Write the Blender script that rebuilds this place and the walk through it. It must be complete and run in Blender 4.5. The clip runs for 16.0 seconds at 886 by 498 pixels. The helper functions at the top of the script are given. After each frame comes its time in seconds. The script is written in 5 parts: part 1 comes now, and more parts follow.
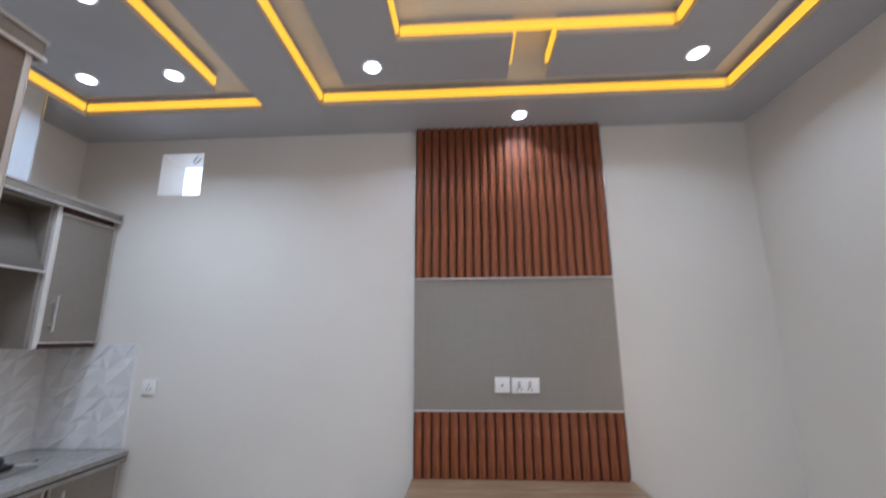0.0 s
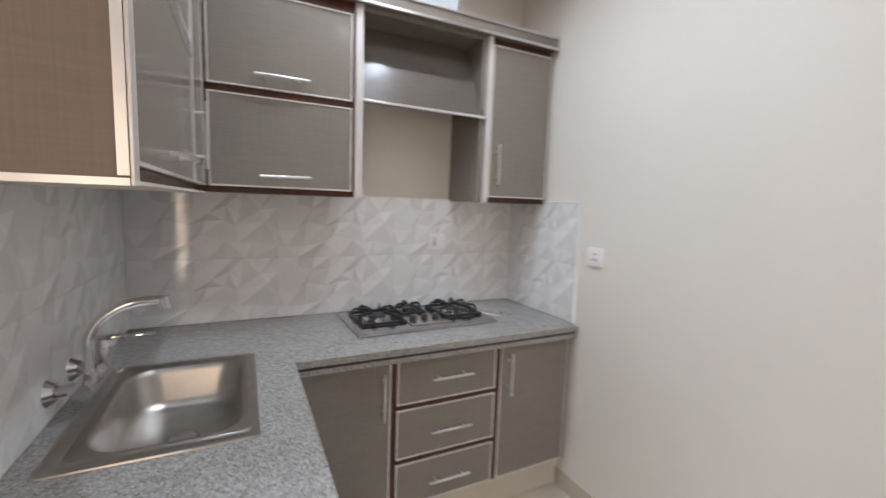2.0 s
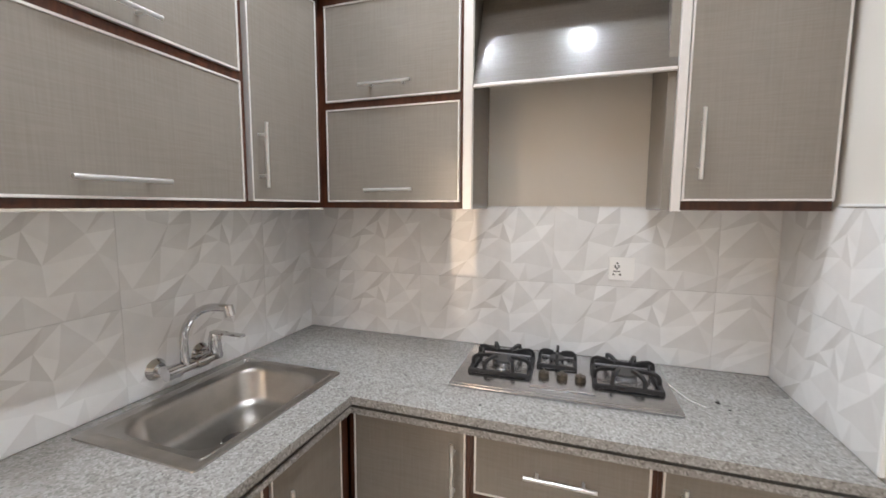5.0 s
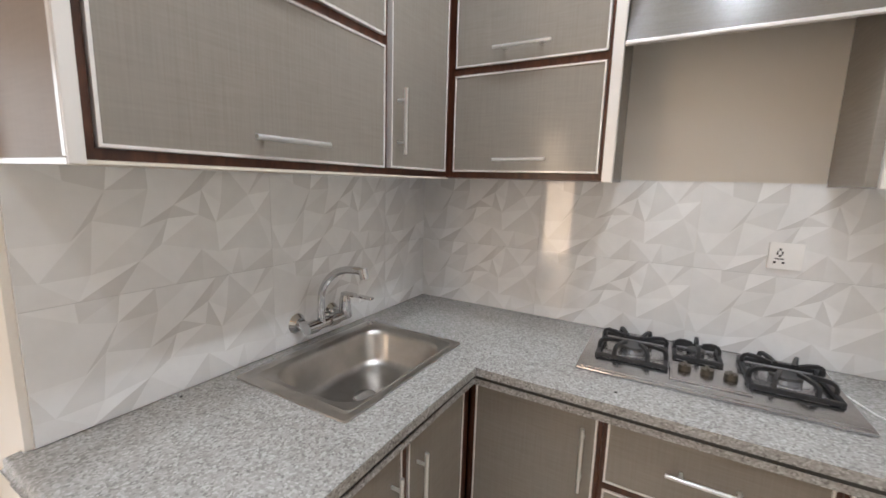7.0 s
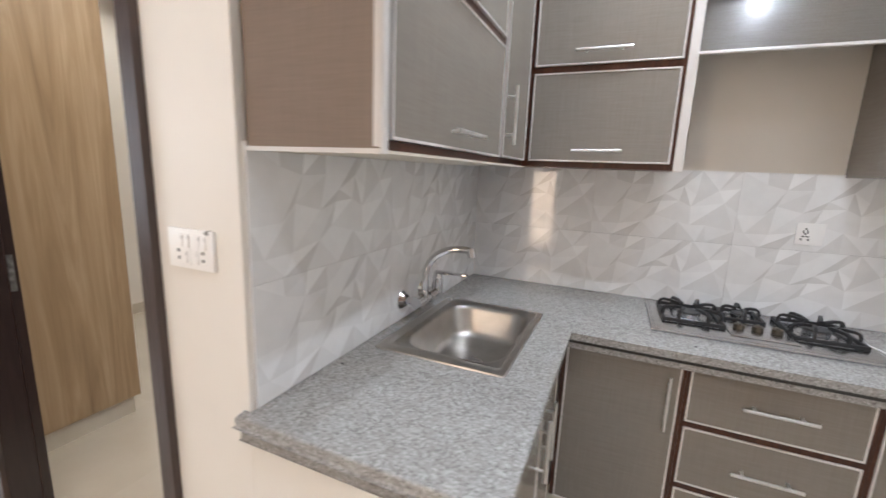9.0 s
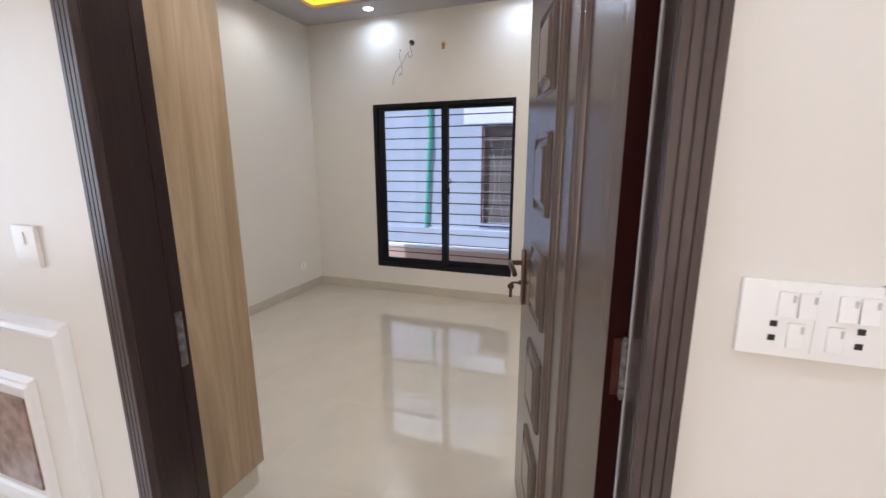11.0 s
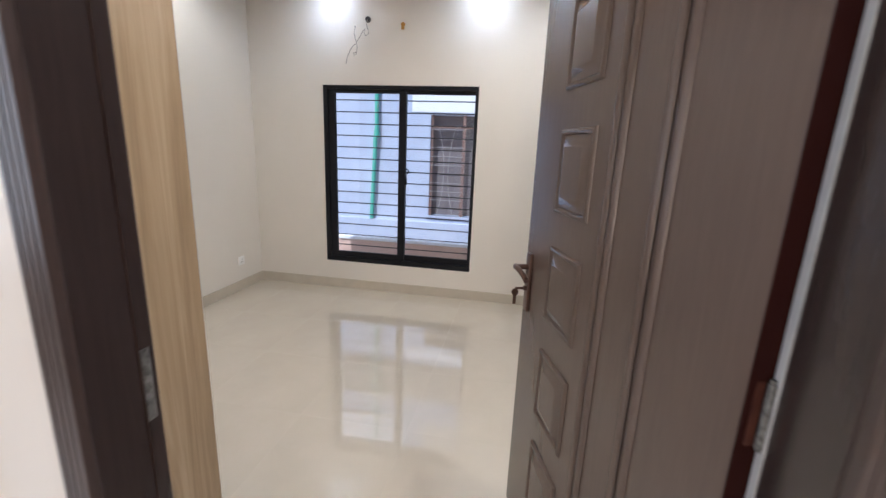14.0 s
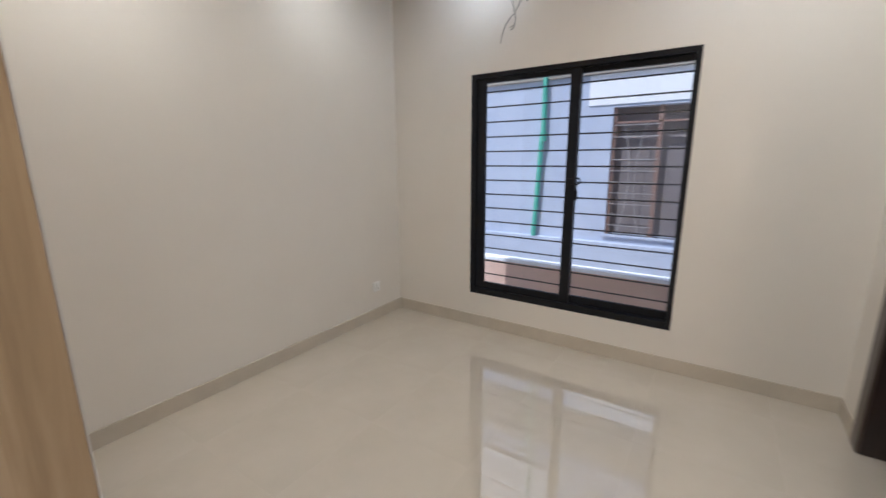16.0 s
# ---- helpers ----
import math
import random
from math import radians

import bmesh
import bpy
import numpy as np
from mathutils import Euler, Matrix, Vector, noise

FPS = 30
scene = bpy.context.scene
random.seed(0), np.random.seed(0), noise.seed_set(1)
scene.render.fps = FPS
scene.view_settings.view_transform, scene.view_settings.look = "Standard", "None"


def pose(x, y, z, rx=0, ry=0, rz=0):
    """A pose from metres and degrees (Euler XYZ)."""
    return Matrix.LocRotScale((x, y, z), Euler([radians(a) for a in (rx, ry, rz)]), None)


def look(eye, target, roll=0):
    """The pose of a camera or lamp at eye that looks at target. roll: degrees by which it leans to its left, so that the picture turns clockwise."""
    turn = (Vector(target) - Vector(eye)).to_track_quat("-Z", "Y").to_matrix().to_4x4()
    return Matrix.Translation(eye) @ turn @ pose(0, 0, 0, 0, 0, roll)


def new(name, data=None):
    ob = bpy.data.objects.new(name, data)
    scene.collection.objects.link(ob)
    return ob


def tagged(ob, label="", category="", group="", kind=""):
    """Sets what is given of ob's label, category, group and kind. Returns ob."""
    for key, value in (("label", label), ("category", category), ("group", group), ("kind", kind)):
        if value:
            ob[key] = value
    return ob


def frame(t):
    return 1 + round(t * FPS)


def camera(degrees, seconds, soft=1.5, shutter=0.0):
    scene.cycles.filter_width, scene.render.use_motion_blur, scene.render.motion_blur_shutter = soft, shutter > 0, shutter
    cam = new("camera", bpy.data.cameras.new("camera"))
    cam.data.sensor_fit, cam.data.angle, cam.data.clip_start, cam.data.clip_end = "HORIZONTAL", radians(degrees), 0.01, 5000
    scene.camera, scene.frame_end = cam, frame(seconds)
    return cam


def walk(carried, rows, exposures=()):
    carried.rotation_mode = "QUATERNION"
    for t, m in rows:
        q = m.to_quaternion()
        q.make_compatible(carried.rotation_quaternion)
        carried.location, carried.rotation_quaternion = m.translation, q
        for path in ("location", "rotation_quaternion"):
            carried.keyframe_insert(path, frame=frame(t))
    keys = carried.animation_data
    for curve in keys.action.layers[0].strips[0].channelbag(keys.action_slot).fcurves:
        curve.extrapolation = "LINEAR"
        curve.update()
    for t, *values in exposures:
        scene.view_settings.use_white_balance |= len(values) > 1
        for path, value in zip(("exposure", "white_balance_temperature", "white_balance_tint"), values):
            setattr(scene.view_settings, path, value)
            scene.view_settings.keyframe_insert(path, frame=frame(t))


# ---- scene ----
cam = camera(94.4, 16.0, 1.5, 0.4)

PATH = [
    (0, (2.6, -0.561, 1.523), (2.49, 1.393, 1.936), -0.3),
    (0.5, (2.523, -0.295, 1.493), (2.099, 1.658, 1.556), 0.0),
    (1, (2.383, -0.041, 1.49), (1.55, 1.772, 1.361), 0.2),
    (1.5, (2.275, 0.237, 1.474), (0.938, 1.711, 1.271), 1.4),
    (2, (2.079, 0.445, 1.448), (0.294, 1.321, 1.231), 2.0),
    (2.5, (1.91, 0.665, 1.45), (-0.057, 0.947, 1.224), 3.0),
    (3, (1.905, 0.901, 1.439), (-0.079, 0.778, 1.217), 3.3),
    (3.2, (1.941, 0.952, 1.43), (-0.034, 0.776, 1.166), 3.3),
    (5.3, (1.682, 1.276, 1.497), (-0.16, 0.517, 1.311), 0.0),
    (5.5, (1.71, 1.27, 1.519), (-0.093, 0.424, 1.336), -0.1),
    (6, (1.743, 1.256, 1.487), (0.008, 0.284, 1.275), 0.4),
    (6.5, (1.766, 1.231, 1.478), (0.07, 0.206, 1.209), 1.0),
    (7, (1.722, 1.1, 1.447), (0.007, 0.122, 1.125), 1.7),
    (7.5, (1.657, 0.941, 1.41), (-0.085, 0.041, 1.018), 2.3),
    (8, (1.715, 0.908, 1.423), (-0.06, 0.068, 1.042), 2.8),
    (8.5, (1.925, 0.9, 1.433), (0.145, 0.071, 1.049), 2.5),
    (9, (2.089, 0.719, 1.433), (0.285, -0.057, 1.057), 2.3),
    (9.5, (2.156, 0.408, 1.415), (0.41, -0.472, 0.998), 1.1),
    (9.7, (2.129, 0.247, 1.39), (0.408, -0.699, 1.014), 0.7),
    (11.8, (2.032, -0.525, 1.426), (0.119, -0.928, 1.005), -0.2),
    (12, (2.061, -0.545, 1.413), (0.138, -0.9, 0.995), 0.0),
    (12.5, (2.133, -0.609, 1.412), (0.192, -0.845, 0.991), 1.3),
    (13, (2.173, -0.642, 1.419), (0.226, -0.862, 1.018), 2.1),
    (13.5, (2.144, -0.668, 1.422), (0.207, -0.937, 1.005), 2.4),
    (14, (1.93, -0.68, 1.419), (0.012, -1.019, 0.964), 2.3),
    (14.5, (1.669, -0.669, 1.391), (-0.226, -1.102, 0.924), 1.8),
    (15, (1.418, -0.788, 1.383), (-0.461, -1.287, 0.913), 1.4),
    (15.5, (1.212, -0.868, 1.382), (-0.588, -1.617, 0.934), 0.1),
    (16, (0.939, -0.937, 1.391), (-0.686, -2.021, 0.961), -0.4),
]
EXPOSURE = [(0.0, -0.9, 5280, 11), (0.5, -0.58, 5380, 10), (1.0, -0.4, 5600, 10), (1.5, -0.43, 5620, 10), (2.0, -0.5, 5800, 10), (2.5, -0.32, 5850, 10), (3.2, -0.1, 5900, 10), (5.5, -0.06, 6050, 10),
            (6.0, -0.15, 6050, 10), (7.0, -0.12, 6050, 10), (8.0, 0.0, 6050, 9), (8.5, -0.12, 5950, 10), (9.0, -0.12, 5800, 10), (9.7, -0.2, 5600, 10), (12.0, -0.14, 5450, 12), (13.5, -0.22, 5480, 11),
            (14.0, 0.03, 5430, 11), (14.5, 0.14, 5500, 11), (15.0, 0.1, 5500, 11), (16.0, -0.25, 5540, 10)]
walk(cam, [(t, look(eye, target, roll)) for t, eye, target, roll in PATH], EXPOSURE)

# ---- world and light ----
world = bpy.data.worlds.new("world")
scene.world = world
world.use_nodes = True
wn, wl = world.node_tree.nodes, world.node_tree.links
sky = wn.new("ShaderNodeTexSky")
sky.sky_type = "NISHITA"
sky.sun_disc = False
sky.sun_elevation = radians(59)
sky.sun_rotation = radians(125)
wl.new(sky.outputs[0], wn["Background"].inputs[0])
wn["Background"].inputs[1].default_value = 0.15

SUN_POWER = 5.0
sun = new("sun", bpy.data.lights.new("sun", "SUN"))
sun.data.energy, sun.data.angle, sun.data.color = SUN_POWER, radians(0.6), (1, 0.97, 0.93)
sun.matrix_world = look((0, 0, 0), (-0.43, 0.2, -0.87))


def area_lamp(name, m, w, h, watts, colour):
    ob = new(name, bpy.data.lights.new(name, "AREA"))
    ob.data.shape, ob.data.size, ob.data.size_y = "RECTANGLE", w, h
    ob.data.energy, ob.data.color = watts, colour
    ob.matrix_world = m
    return ob


# ---- plan, in metres ----
H = 2.84            # ceilings
YT = 1.92           # wall with the television panel
XE = 1.483          # living-room side of the bedroom's door wall
XI = 1.368          # bedroom side of it
XR = 4.37           # far wall of the living room
YB = -4.2           # back wall of the living room
WX = -1.955         # bedroom window wall
BY0, BY1 = -3.357, -0.235
DOOR_Y0, DOOR_Y1, DOOR_Z = -1.292, -0.318, 2.1
WIN = (-2.597, -1.095, 0.283, 2.01)

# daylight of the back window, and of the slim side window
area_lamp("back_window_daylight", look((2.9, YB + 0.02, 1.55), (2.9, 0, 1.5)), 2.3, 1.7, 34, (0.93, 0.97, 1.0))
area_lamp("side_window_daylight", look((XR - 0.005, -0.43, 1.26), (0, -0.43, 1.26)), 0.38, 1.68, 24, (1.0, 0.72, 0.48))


# ---- materials ----
def mat(name, base, rough=0.5, metal=0.0, spec=0.5, coat=0.0):
    m = bpy.data.materials.new(name)
    m.use_nodes = True
    p = m.node_tree.nodes["Principled BSDF"]
    p.inputs["Base Color"].default_value = (*base, 1)
    p.inputs["Roughness"].default_value = rough
    p.inputs["Metallic"].default_value = metal
    p.inputs["Specular IOR Level"].default_value = spec
    p.inputs["Coat Weight"].default_value = coat
    p.inputs["Coat Roughness"].default_value = 0.05
    return m


def node(m, kind, **inputs):
    n = m.node_tree.nodes.new(kind)
    for key, value in inputs.items():
        n.inputs[key.replace("_", " ")].default_value = value
    return n


def link(m, a, out, b, inp):
    m.node_tree.links.new(a.outputs[out], b.inputs[inp])


def coords(m, scale=(1, 1, 1)):
    t = m.node_tree.nodes.new("ShaderNodeTexCoord")
    mp = m.node_tree.nodes.new("ShaderNodeMapping")
    mp.inputs["Scale"].default_value = scale
    link(m, t, "Object", mp, "Vector")
    return mp


def ramp(m, stops):
    r = m.node_tree.nodes.new("ShaderNodeValToRGB")
    e = r.color_ramp.elements
    while len(e) < len(stops):
        e.new(0.5)
    for k, (at, c) in enumerate(stops):
        e[k].position, e[k].color = at, (*c, 1)
    return r


def bsdf(m):
    return m.node_tree.nodes["Principled BSDF"]


def bump(m, source, out, strength, distance=0.002):
    b = node(m, "ShaderNodeBump", Strength=strength, Distance=distance)
    link(m, source, out, b, "Height")
    link(m, b, "Normal", bsdf(m), "Normal")


def mottled(name, a, b, scale, rough, strength=0.05, spec=0.5, fine=90.0, metal=0.0):
    """Two tones in soft clouds, with a finer grain in relief."""
    m = mat(name, a, rough, metal, spec)
    c = coords(m)
    n = node(m, "ShaderNodeTexNoise", Scale=scale, Detail=5.0, Roughness=0.6)
    link(m, c, 0, n, "Vector")
    r = ramp(m, [(0.3, a), (0.7, b)])
    link(m, n, "Fac", r, "Fac")
    link(m, r, "Color", bsdf(m), "Base Color")
    f = node(m, "ShaderNodeTexNoise", Scale=fine, Detail=3.0)
    link(m, c, 0, f, "Vector")
    if strength:
        bump(m, f, "Fac", strength)
    return m


def wood(name, dark, mid, light, scale, stretch, rough, spec=0.4, strength=0.1, rings=1.0):
    """Grain that runs along the axis with the smallest number in stretch."""
    m = mat(name, mid, rough, 0, spec)
    c = coords(m, stretch)
    n = node(m, "ShaderNodeTexNoise", Scale=scale, Detail=8.0, Roughness=0.62, Distortion=rings)
    link(m, c, 0, n, "Vector")
    r = ramp(m, [(0.28, dark), (0.5, mid), (0.72, light)])
    link(m, n, "Fac", r, "Fac")
    link(m, r, "Color", bsdf(m), "Base Color")
    f = node(m, "ShaderNodeTexNoise", Scale=scale * 14, Detail=4.0)
    link(m, c, 0, f, "Vector")
    if strength:
        bump(m, f, "Fac", strength, 0.001)
    return m


def laminate(name, a, b, rough):
    """A woven-looking laminate: fine crossed threads under a clear sheet."""
    m = mat(name, a, rough, 0, 0.5)
    c1, c2 = coords(m, (300, 300, 9)), coords(m, (12, 12, 240))
    n1 = node(m, "ShaderNodeTexNoise", Scale=1.0, Detail=2.0)
    n2 = node(m, "ShaderNodeTexNoise", Scale=1.0, Detail=2.0)
    big = node(m, "ShaderNodeTexNoise", Scale=5.0, Detail=3.0)
    link(m, c1, 0, n1, "Vector")
    link(m, c2, 0, n2, "Vector")
    t = m.node_tree.nodes.new("ShaderNodeTexCoord")
    link(m, t, "Object", big, "Vector")
    s = node(m, "ShaderNodeMath")
    s.operation = "ADD"
    link(m, n1, "Fac", s, 0)
    link(m, n2, "Fac", s, 1)
    s2 = node(m, "ShaderNodeMath")
    s2.operation = "MULTIPLY_ADD"
    s2.inputs[1].default_value = 0.4
    link(m, s, 0, s2, 0)
    w = node(m, "ShaderNodeMath")
    w.operation = "MULTIPLY"
    w.inputs[1].default_value = 0.16
    link(m, big, "Fac", w, 0)
    link(m, w, 0, s2, 2)
    r = ramp(m, [(0.3, a), (0.72, b)])
    link(m, s2, 0, r, "Fac")
    link(m, r, "Color", bsdf(m), "Base Color")
    return m


def glow(name, colour, strength):
    m = mat(name, (0.8, 0.8, 0.8), 0.6)
    bsdf(m).inputs["Emission Color"].default_value = (*colour, 1)
    bsdf(m).inputs["Emission Strength"].default_value = strength
    return m


def glass(name, tint=(1, 1, 1), rough=0.0):
    m = mat(name, tint, rough)
    bsdf(m).inputs["Transmission Weight"].default_value = 1.0
    bsdf(m).inputs["IOR"].default_value = 1.45
    return m


def granite(name):
    m = mat(name, (0.3, 0.29, 0.28), 0.15, 0, 0.55)
    c = coords(m)
    v = node(m, "ShaderNodeTexVoronoi", Scale=185.0)
    n = node(m, "ShaderNodeTexNoise", Scale=170.0, Detail=4.0, Roughness=0.75)
    big = node(m, "ShaderNodeTexNoise", Scale=9.0, Detail=3.0)
    for t in (v, n, big):
        link(m, c, 0, t, "Vector")
    sep = m.node_tree.nodes.new("ShaderNodeSeparateColor")
    link(m, v, "Color", sep, 0)
    half = node(m, "ShaderNodeMath")
    half.operation = "MULTIPLY"
    half.inputs[1].default_value = 0.55
    link(m, n, "Fac", half, 0)
    sub = node(m, "ShaderNodeMath")
    sub.operation = "MULTIPLY_ADD"
    sub.inputs[1].default_value = 0.12
    link(m, big, "Fac", sub, 0)
    link(m, half, 0, sub, 2)
    mix = node(m, "ShaderNodeMath")
    mix.operation = "MULTIPLY_ADD"
    mix.inputs[1].default_value = 0.5
    link(m, sep, 0, mix, 0)
    link(m, sub, 0, mix, 2)
    r = ramp(m, [(0.26, (0.15, 0.144, 0.138)), (0.42, (0.262, 0.25, 0.238)), (0.68, (0.335, 0.322, 0.308)), (0.88, (0.44, 0.43, 0.417))])
    link(m, mix, 0, r, "Fac")
    link(m, r, "Color", bsdf(m), "Base Color")
    return m


WALL = mottled("cream_wall_paint", (0.79, 0.75, 0.69), (0.82, 0.78, 0.718), 1.6, 0.34, 0.035, 0.45, 160)
# White ceiling darkened to grey for its shade; cove tops kept white for glow.
CEIL = mottled("shade_greyed_ceiling_paint", (0.49, 0.49, 0.51), (0.53, 0.53, 0.55), 2.0, 0.6, 0.03, 0.3, 140)
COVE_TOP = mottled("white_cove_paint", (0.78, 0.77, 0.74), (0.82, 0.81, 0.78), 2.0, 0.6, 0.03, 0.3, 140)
WHITE_TRIM = mottled("white_moulding", (0.84, 0.83, 0.82), (0.87, 0.86, 0.85), 3.0, 0.3, 0.02)
TILE_FLOOR = mottled("polished_porcelain", (0.545, 0.488, 0.403), (0.6, 0.544, 0.455), 2.2, 0.002, 0.0, 0.7, 40)
bsdf(TILE_FLOOR).inputs["IOR"].default_value = 1.62
for key, value in (("Coat Weight", 0.8), ("Coat IOR", 1.55), ("Coat Roughness", 0.002)):
    bsdf(TILE_FLOOR).inputs[key].default_value = value
GROUT = mottled("grout", (0.54, 0.48, 0.4), (0.58, 0.52, 0.44), 20, 0.7)
SKIRT = mottled("skirting_tile", (0.55, 0.495, 0.41), (0.61, 0.55, 0.46), 6, 0.2, 0.02)
PLINTH = mottled("painted_plinth", (0.62, 0.57, 0.48), (0.68, 0.63, 0.54), 6, 0.5)
LAMINATE = laminate("taupe_woven_laminate", (0.196, 0.172, 0.143), (0.246, 0.219, 0.186), 0.27)
bsdf(LAMINATE).inputs["Coat Weight"].default_value = 0.3
bsdf(LAMINATE).inputs["Coat Roughness"].default_value = 0.11
GREY_LAM = laminate("grey_brown_laminate", (0.27, 0.242, 0.208), (0.325, 0.292, 0.252), 0.3)
CARCASS = wood("dark_stained_carcass", (0.03, 0.01, 0.006), (0.06, 0.021, 0.011), (0.1, 0.036, 0.018), 6, (8, 8, 1), 0.3)
EDGE = mat("silver_white_edging", (0.72, 0.69, 0.66), 0.28, 0.35)
ALU = mottled("satin_aluminium", (0.7, 0.7, 0.69), (0.76, 0.76, 0.75), 30, 0.3, 0.01, 0.5, 200, 0.9)
CHROME = mat("chrome", (0.6, 0.6, 0.61), 0.06, 1.0)
STEEL = mottled("brushed_steel", (0.42, 0.402, 0.375), (0.52, 0.5, 0.47), 14, 0.32, 0.015, 0.5, 260, 1.0)
HOB_STEEL = mottled("hob_steel", (0.43, 0.435, 0.45), (0.53, 0.535, 0.55), 20, 0.24, 0.01, 0.5, 260, 1.0)
IRON = mottled("black_cast_iron", (0.012, 0.012, 0.013), (0.024, 0.024, 0.026), 40, 0.45, 0.2, 0.5, 300)
WORN = mottled("worn_steel", (0.05, 0.046, 0.042), (0.32, 0.32, 0.31), 60, 0.5, 0.3, 0.5, 150, 0.6)
KNOB = mat("bronze_knob", (0.1, 0.085, 0.065), 0.3, 0.7)
BURNER = mat("burner_cap", (0.06, 0.06, 0.06), 0.4, 0.3)
GRANITE = granite("grey_granite")
GROOVE = mat("dark_joint", (0.03, 0.028, 0.026), 0.6)
PLASTIC = mat("white_switch_plastic", (0.92, 0.91, 0.89), 0.28)
HOLE = mat("socket_hole", (0.02, 0.02, 0.02), 0.6)
SLAT = wood("red_brown_slat", (0.11, 0.03, 0.012), (0.255, 0.078, 0.029), (0.4, 0.145, 0.062), 7, (6, 6, 0.5), 0.42, 0.4)
SLAT_BACK = mat("slat_backing", (0.03, 0.011, 0.008), 0.6)
OAK = wood("light_oak_laminate", (0.2, 0.125, 0.07), (0.34, 0.235, 0.145), (0.47, 0.35, 0.225), 4.5, (0.5, 5, 5), 0.33, 0.4, 0.03, 1.6)
WARD = wood("wardrobe_laminate", (0.27, 0.185, 0.108), (0.4, 0.285, 0.17), (0.52, 0.395, 0.26), 2.4, (3.4, 3.4, 0.2), 0.3, 0.4, 0.03, 2.2)
DOOR = wood("dark_brown_door", (0.1, 0.071, 0.06), (0.107, 0.076, 0.064), (0.114, 0.082, 0.069), 9, (7, 7, 0.6), 0.21, 0.6, 0.012)
ARCH = wood("brown_architrave", (0.045, 0.03, 0.027), (0.066, 0.046, 0.041), (0.09, 0.064, 0.057), 9, (7, 7, 0.6), 0.32, 0.5, 0.1)
# End laminate's base colour carries some of the side window's warm glow.
END_LAM = laminate("glow_tinted_end_laminate", (0.205, 0.158, 0.124), (0.25, 0.195, 0.155), 0.42)
bsdf(END_LAM).inputs["Specular IOR Level"].default_value = 0.15
DARK_EDGE = mat("red_brown_door_edge", (0.022, 0.005, 0.004), 0.9, 0, 0.1)
JAMB = wood("dark_jamb", (0.032, 0.022, 0.021), (0.037, 0.0255, 0.024), (0.043, 0.03, 0.028), 9, (7, 7, 0.5), 0.22, 0.6, 0.0)
HINGE_PLATE = mottled("paint_smeared_plate", (0.05, 0.014, 0.009), (0.11, 0.04, 0.026), 40, 0.5, 0.05, 0.3, 200, 0.3)
BRONZE = mat("brown_bronze", (0.12, 0.07, 0.055), 0.28, 0.8)
SEAL = mottled("grey_seal", (0.54, 0.54, 0.54), (0.64, 0.64, 0.63), 20, 0.5)
BLACK_ALU = mottled("black_window_frame", (0.009, 0.01, 0.014), (0.013, 0.014, 0.018), 8, 0.4, 0.02, 0.22)
WIRE = mat("wire", (0.3, 0.275, 0.25), 0.5)
LED = glow("led_strip", (1.0, 0.46, 0.015), 2.4)
bsdf(LED).inputs["Base Color"].default_value = (0.5, 0.36, 0.08, 1)
LAMP = glow("downlight_disc", (0.95, 0.98, 1.0), 14)
GLASS = glass("window_glass")
RENDER_BLUE = mottled("pale_blue_render", (0.44, 0.485, 0.6), (0.52, 0.565, 0.67), 1.5, 0.8, 0.2, 0.2, 40)
RENDER_WHITE = mottled("white_render", (0.84, 0.84, 0.86), (0.88, 0.88, 0.89), 2, 0.8, 0.1, 0.2, 40)
PEACH = mottled("peach_render", (0.62, 0.42, 0.34), (0.7, 0.5, 0.41), 2, 0.8, 0.1, 0.2, 40)
PIPE = mottled("green_pipe", (0.1, 0.44, 0.32), (0.15, 0.52, 0.4), 9, 0.4, 0.02)
SHADE = mottled("dark_shutter", (0.17, 0.15, 0.155), (0.22, 0.195, 0.2), 3, 0.5)
RUST = mottled("brown_grille", (0.2, 0.12, 0.1), (0.27, 0.17, 0.14), 8, 0.6)
GRILLE = mat("pale_grille", (0.36, 0.34, 0.33), 0.5)
DUCT = mottled("pale_glossy_panel", (0.5, 0.53, 0.57), (0.56, 0.59, 0.62), 2, 0.18, 0.01)
MARBLE = mottled("brown_marble", (0.2, 0.12, 0.09), (0.42, 0.29, 0.23), 22, 0.2, 0.02)
CONCRETE = mottled("alley_concrete", (0.28, 0.27, 0.26), (0.38, 0.37, 0.35), 4, 0.85, 0.3)
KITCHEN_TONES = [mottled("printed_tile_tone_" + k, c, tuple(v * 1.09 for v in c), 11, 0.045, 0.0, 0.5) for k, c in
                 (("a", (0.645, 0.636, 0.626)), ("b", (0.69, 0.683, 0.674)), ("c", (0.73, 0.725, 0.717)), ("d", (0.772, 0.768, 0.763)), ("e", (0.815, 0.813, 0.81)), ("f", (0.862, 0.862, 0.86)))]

# ---- building helpers ----
ORIGIN = {}


def cuboid(bm, x0, x1, y0, y1, z0, z1, bevel=0.0, mi=0):
    b = bmesh.new()
    bmesh.ops.create_cube(b, size=1)
    for v in b.verts:
        v.co = Vector(((x0 + x1) / 2 + v.co.x * (x1 - x0), (y0 + y1) / 2 + v.co.y * (y1 - y0), (z0 + z1) / 2 + v.co.z * (z1 - z0)))
    if bevel:
        bmesh.ops.bevel(b, geom=b.edges[:], offset=bevel, segments=2, affect="EDGES", profile=0.6)
    for f in b.faces:
        f.material_index = mi
    merge(bm, b)


def merge(bm, b):
    me = bpy.data.meshes.new("tmp")
    b.to_mesh(me)
    b.free()
    bm.from_mesh(me)
    bpy.data.meshes.remove(me)


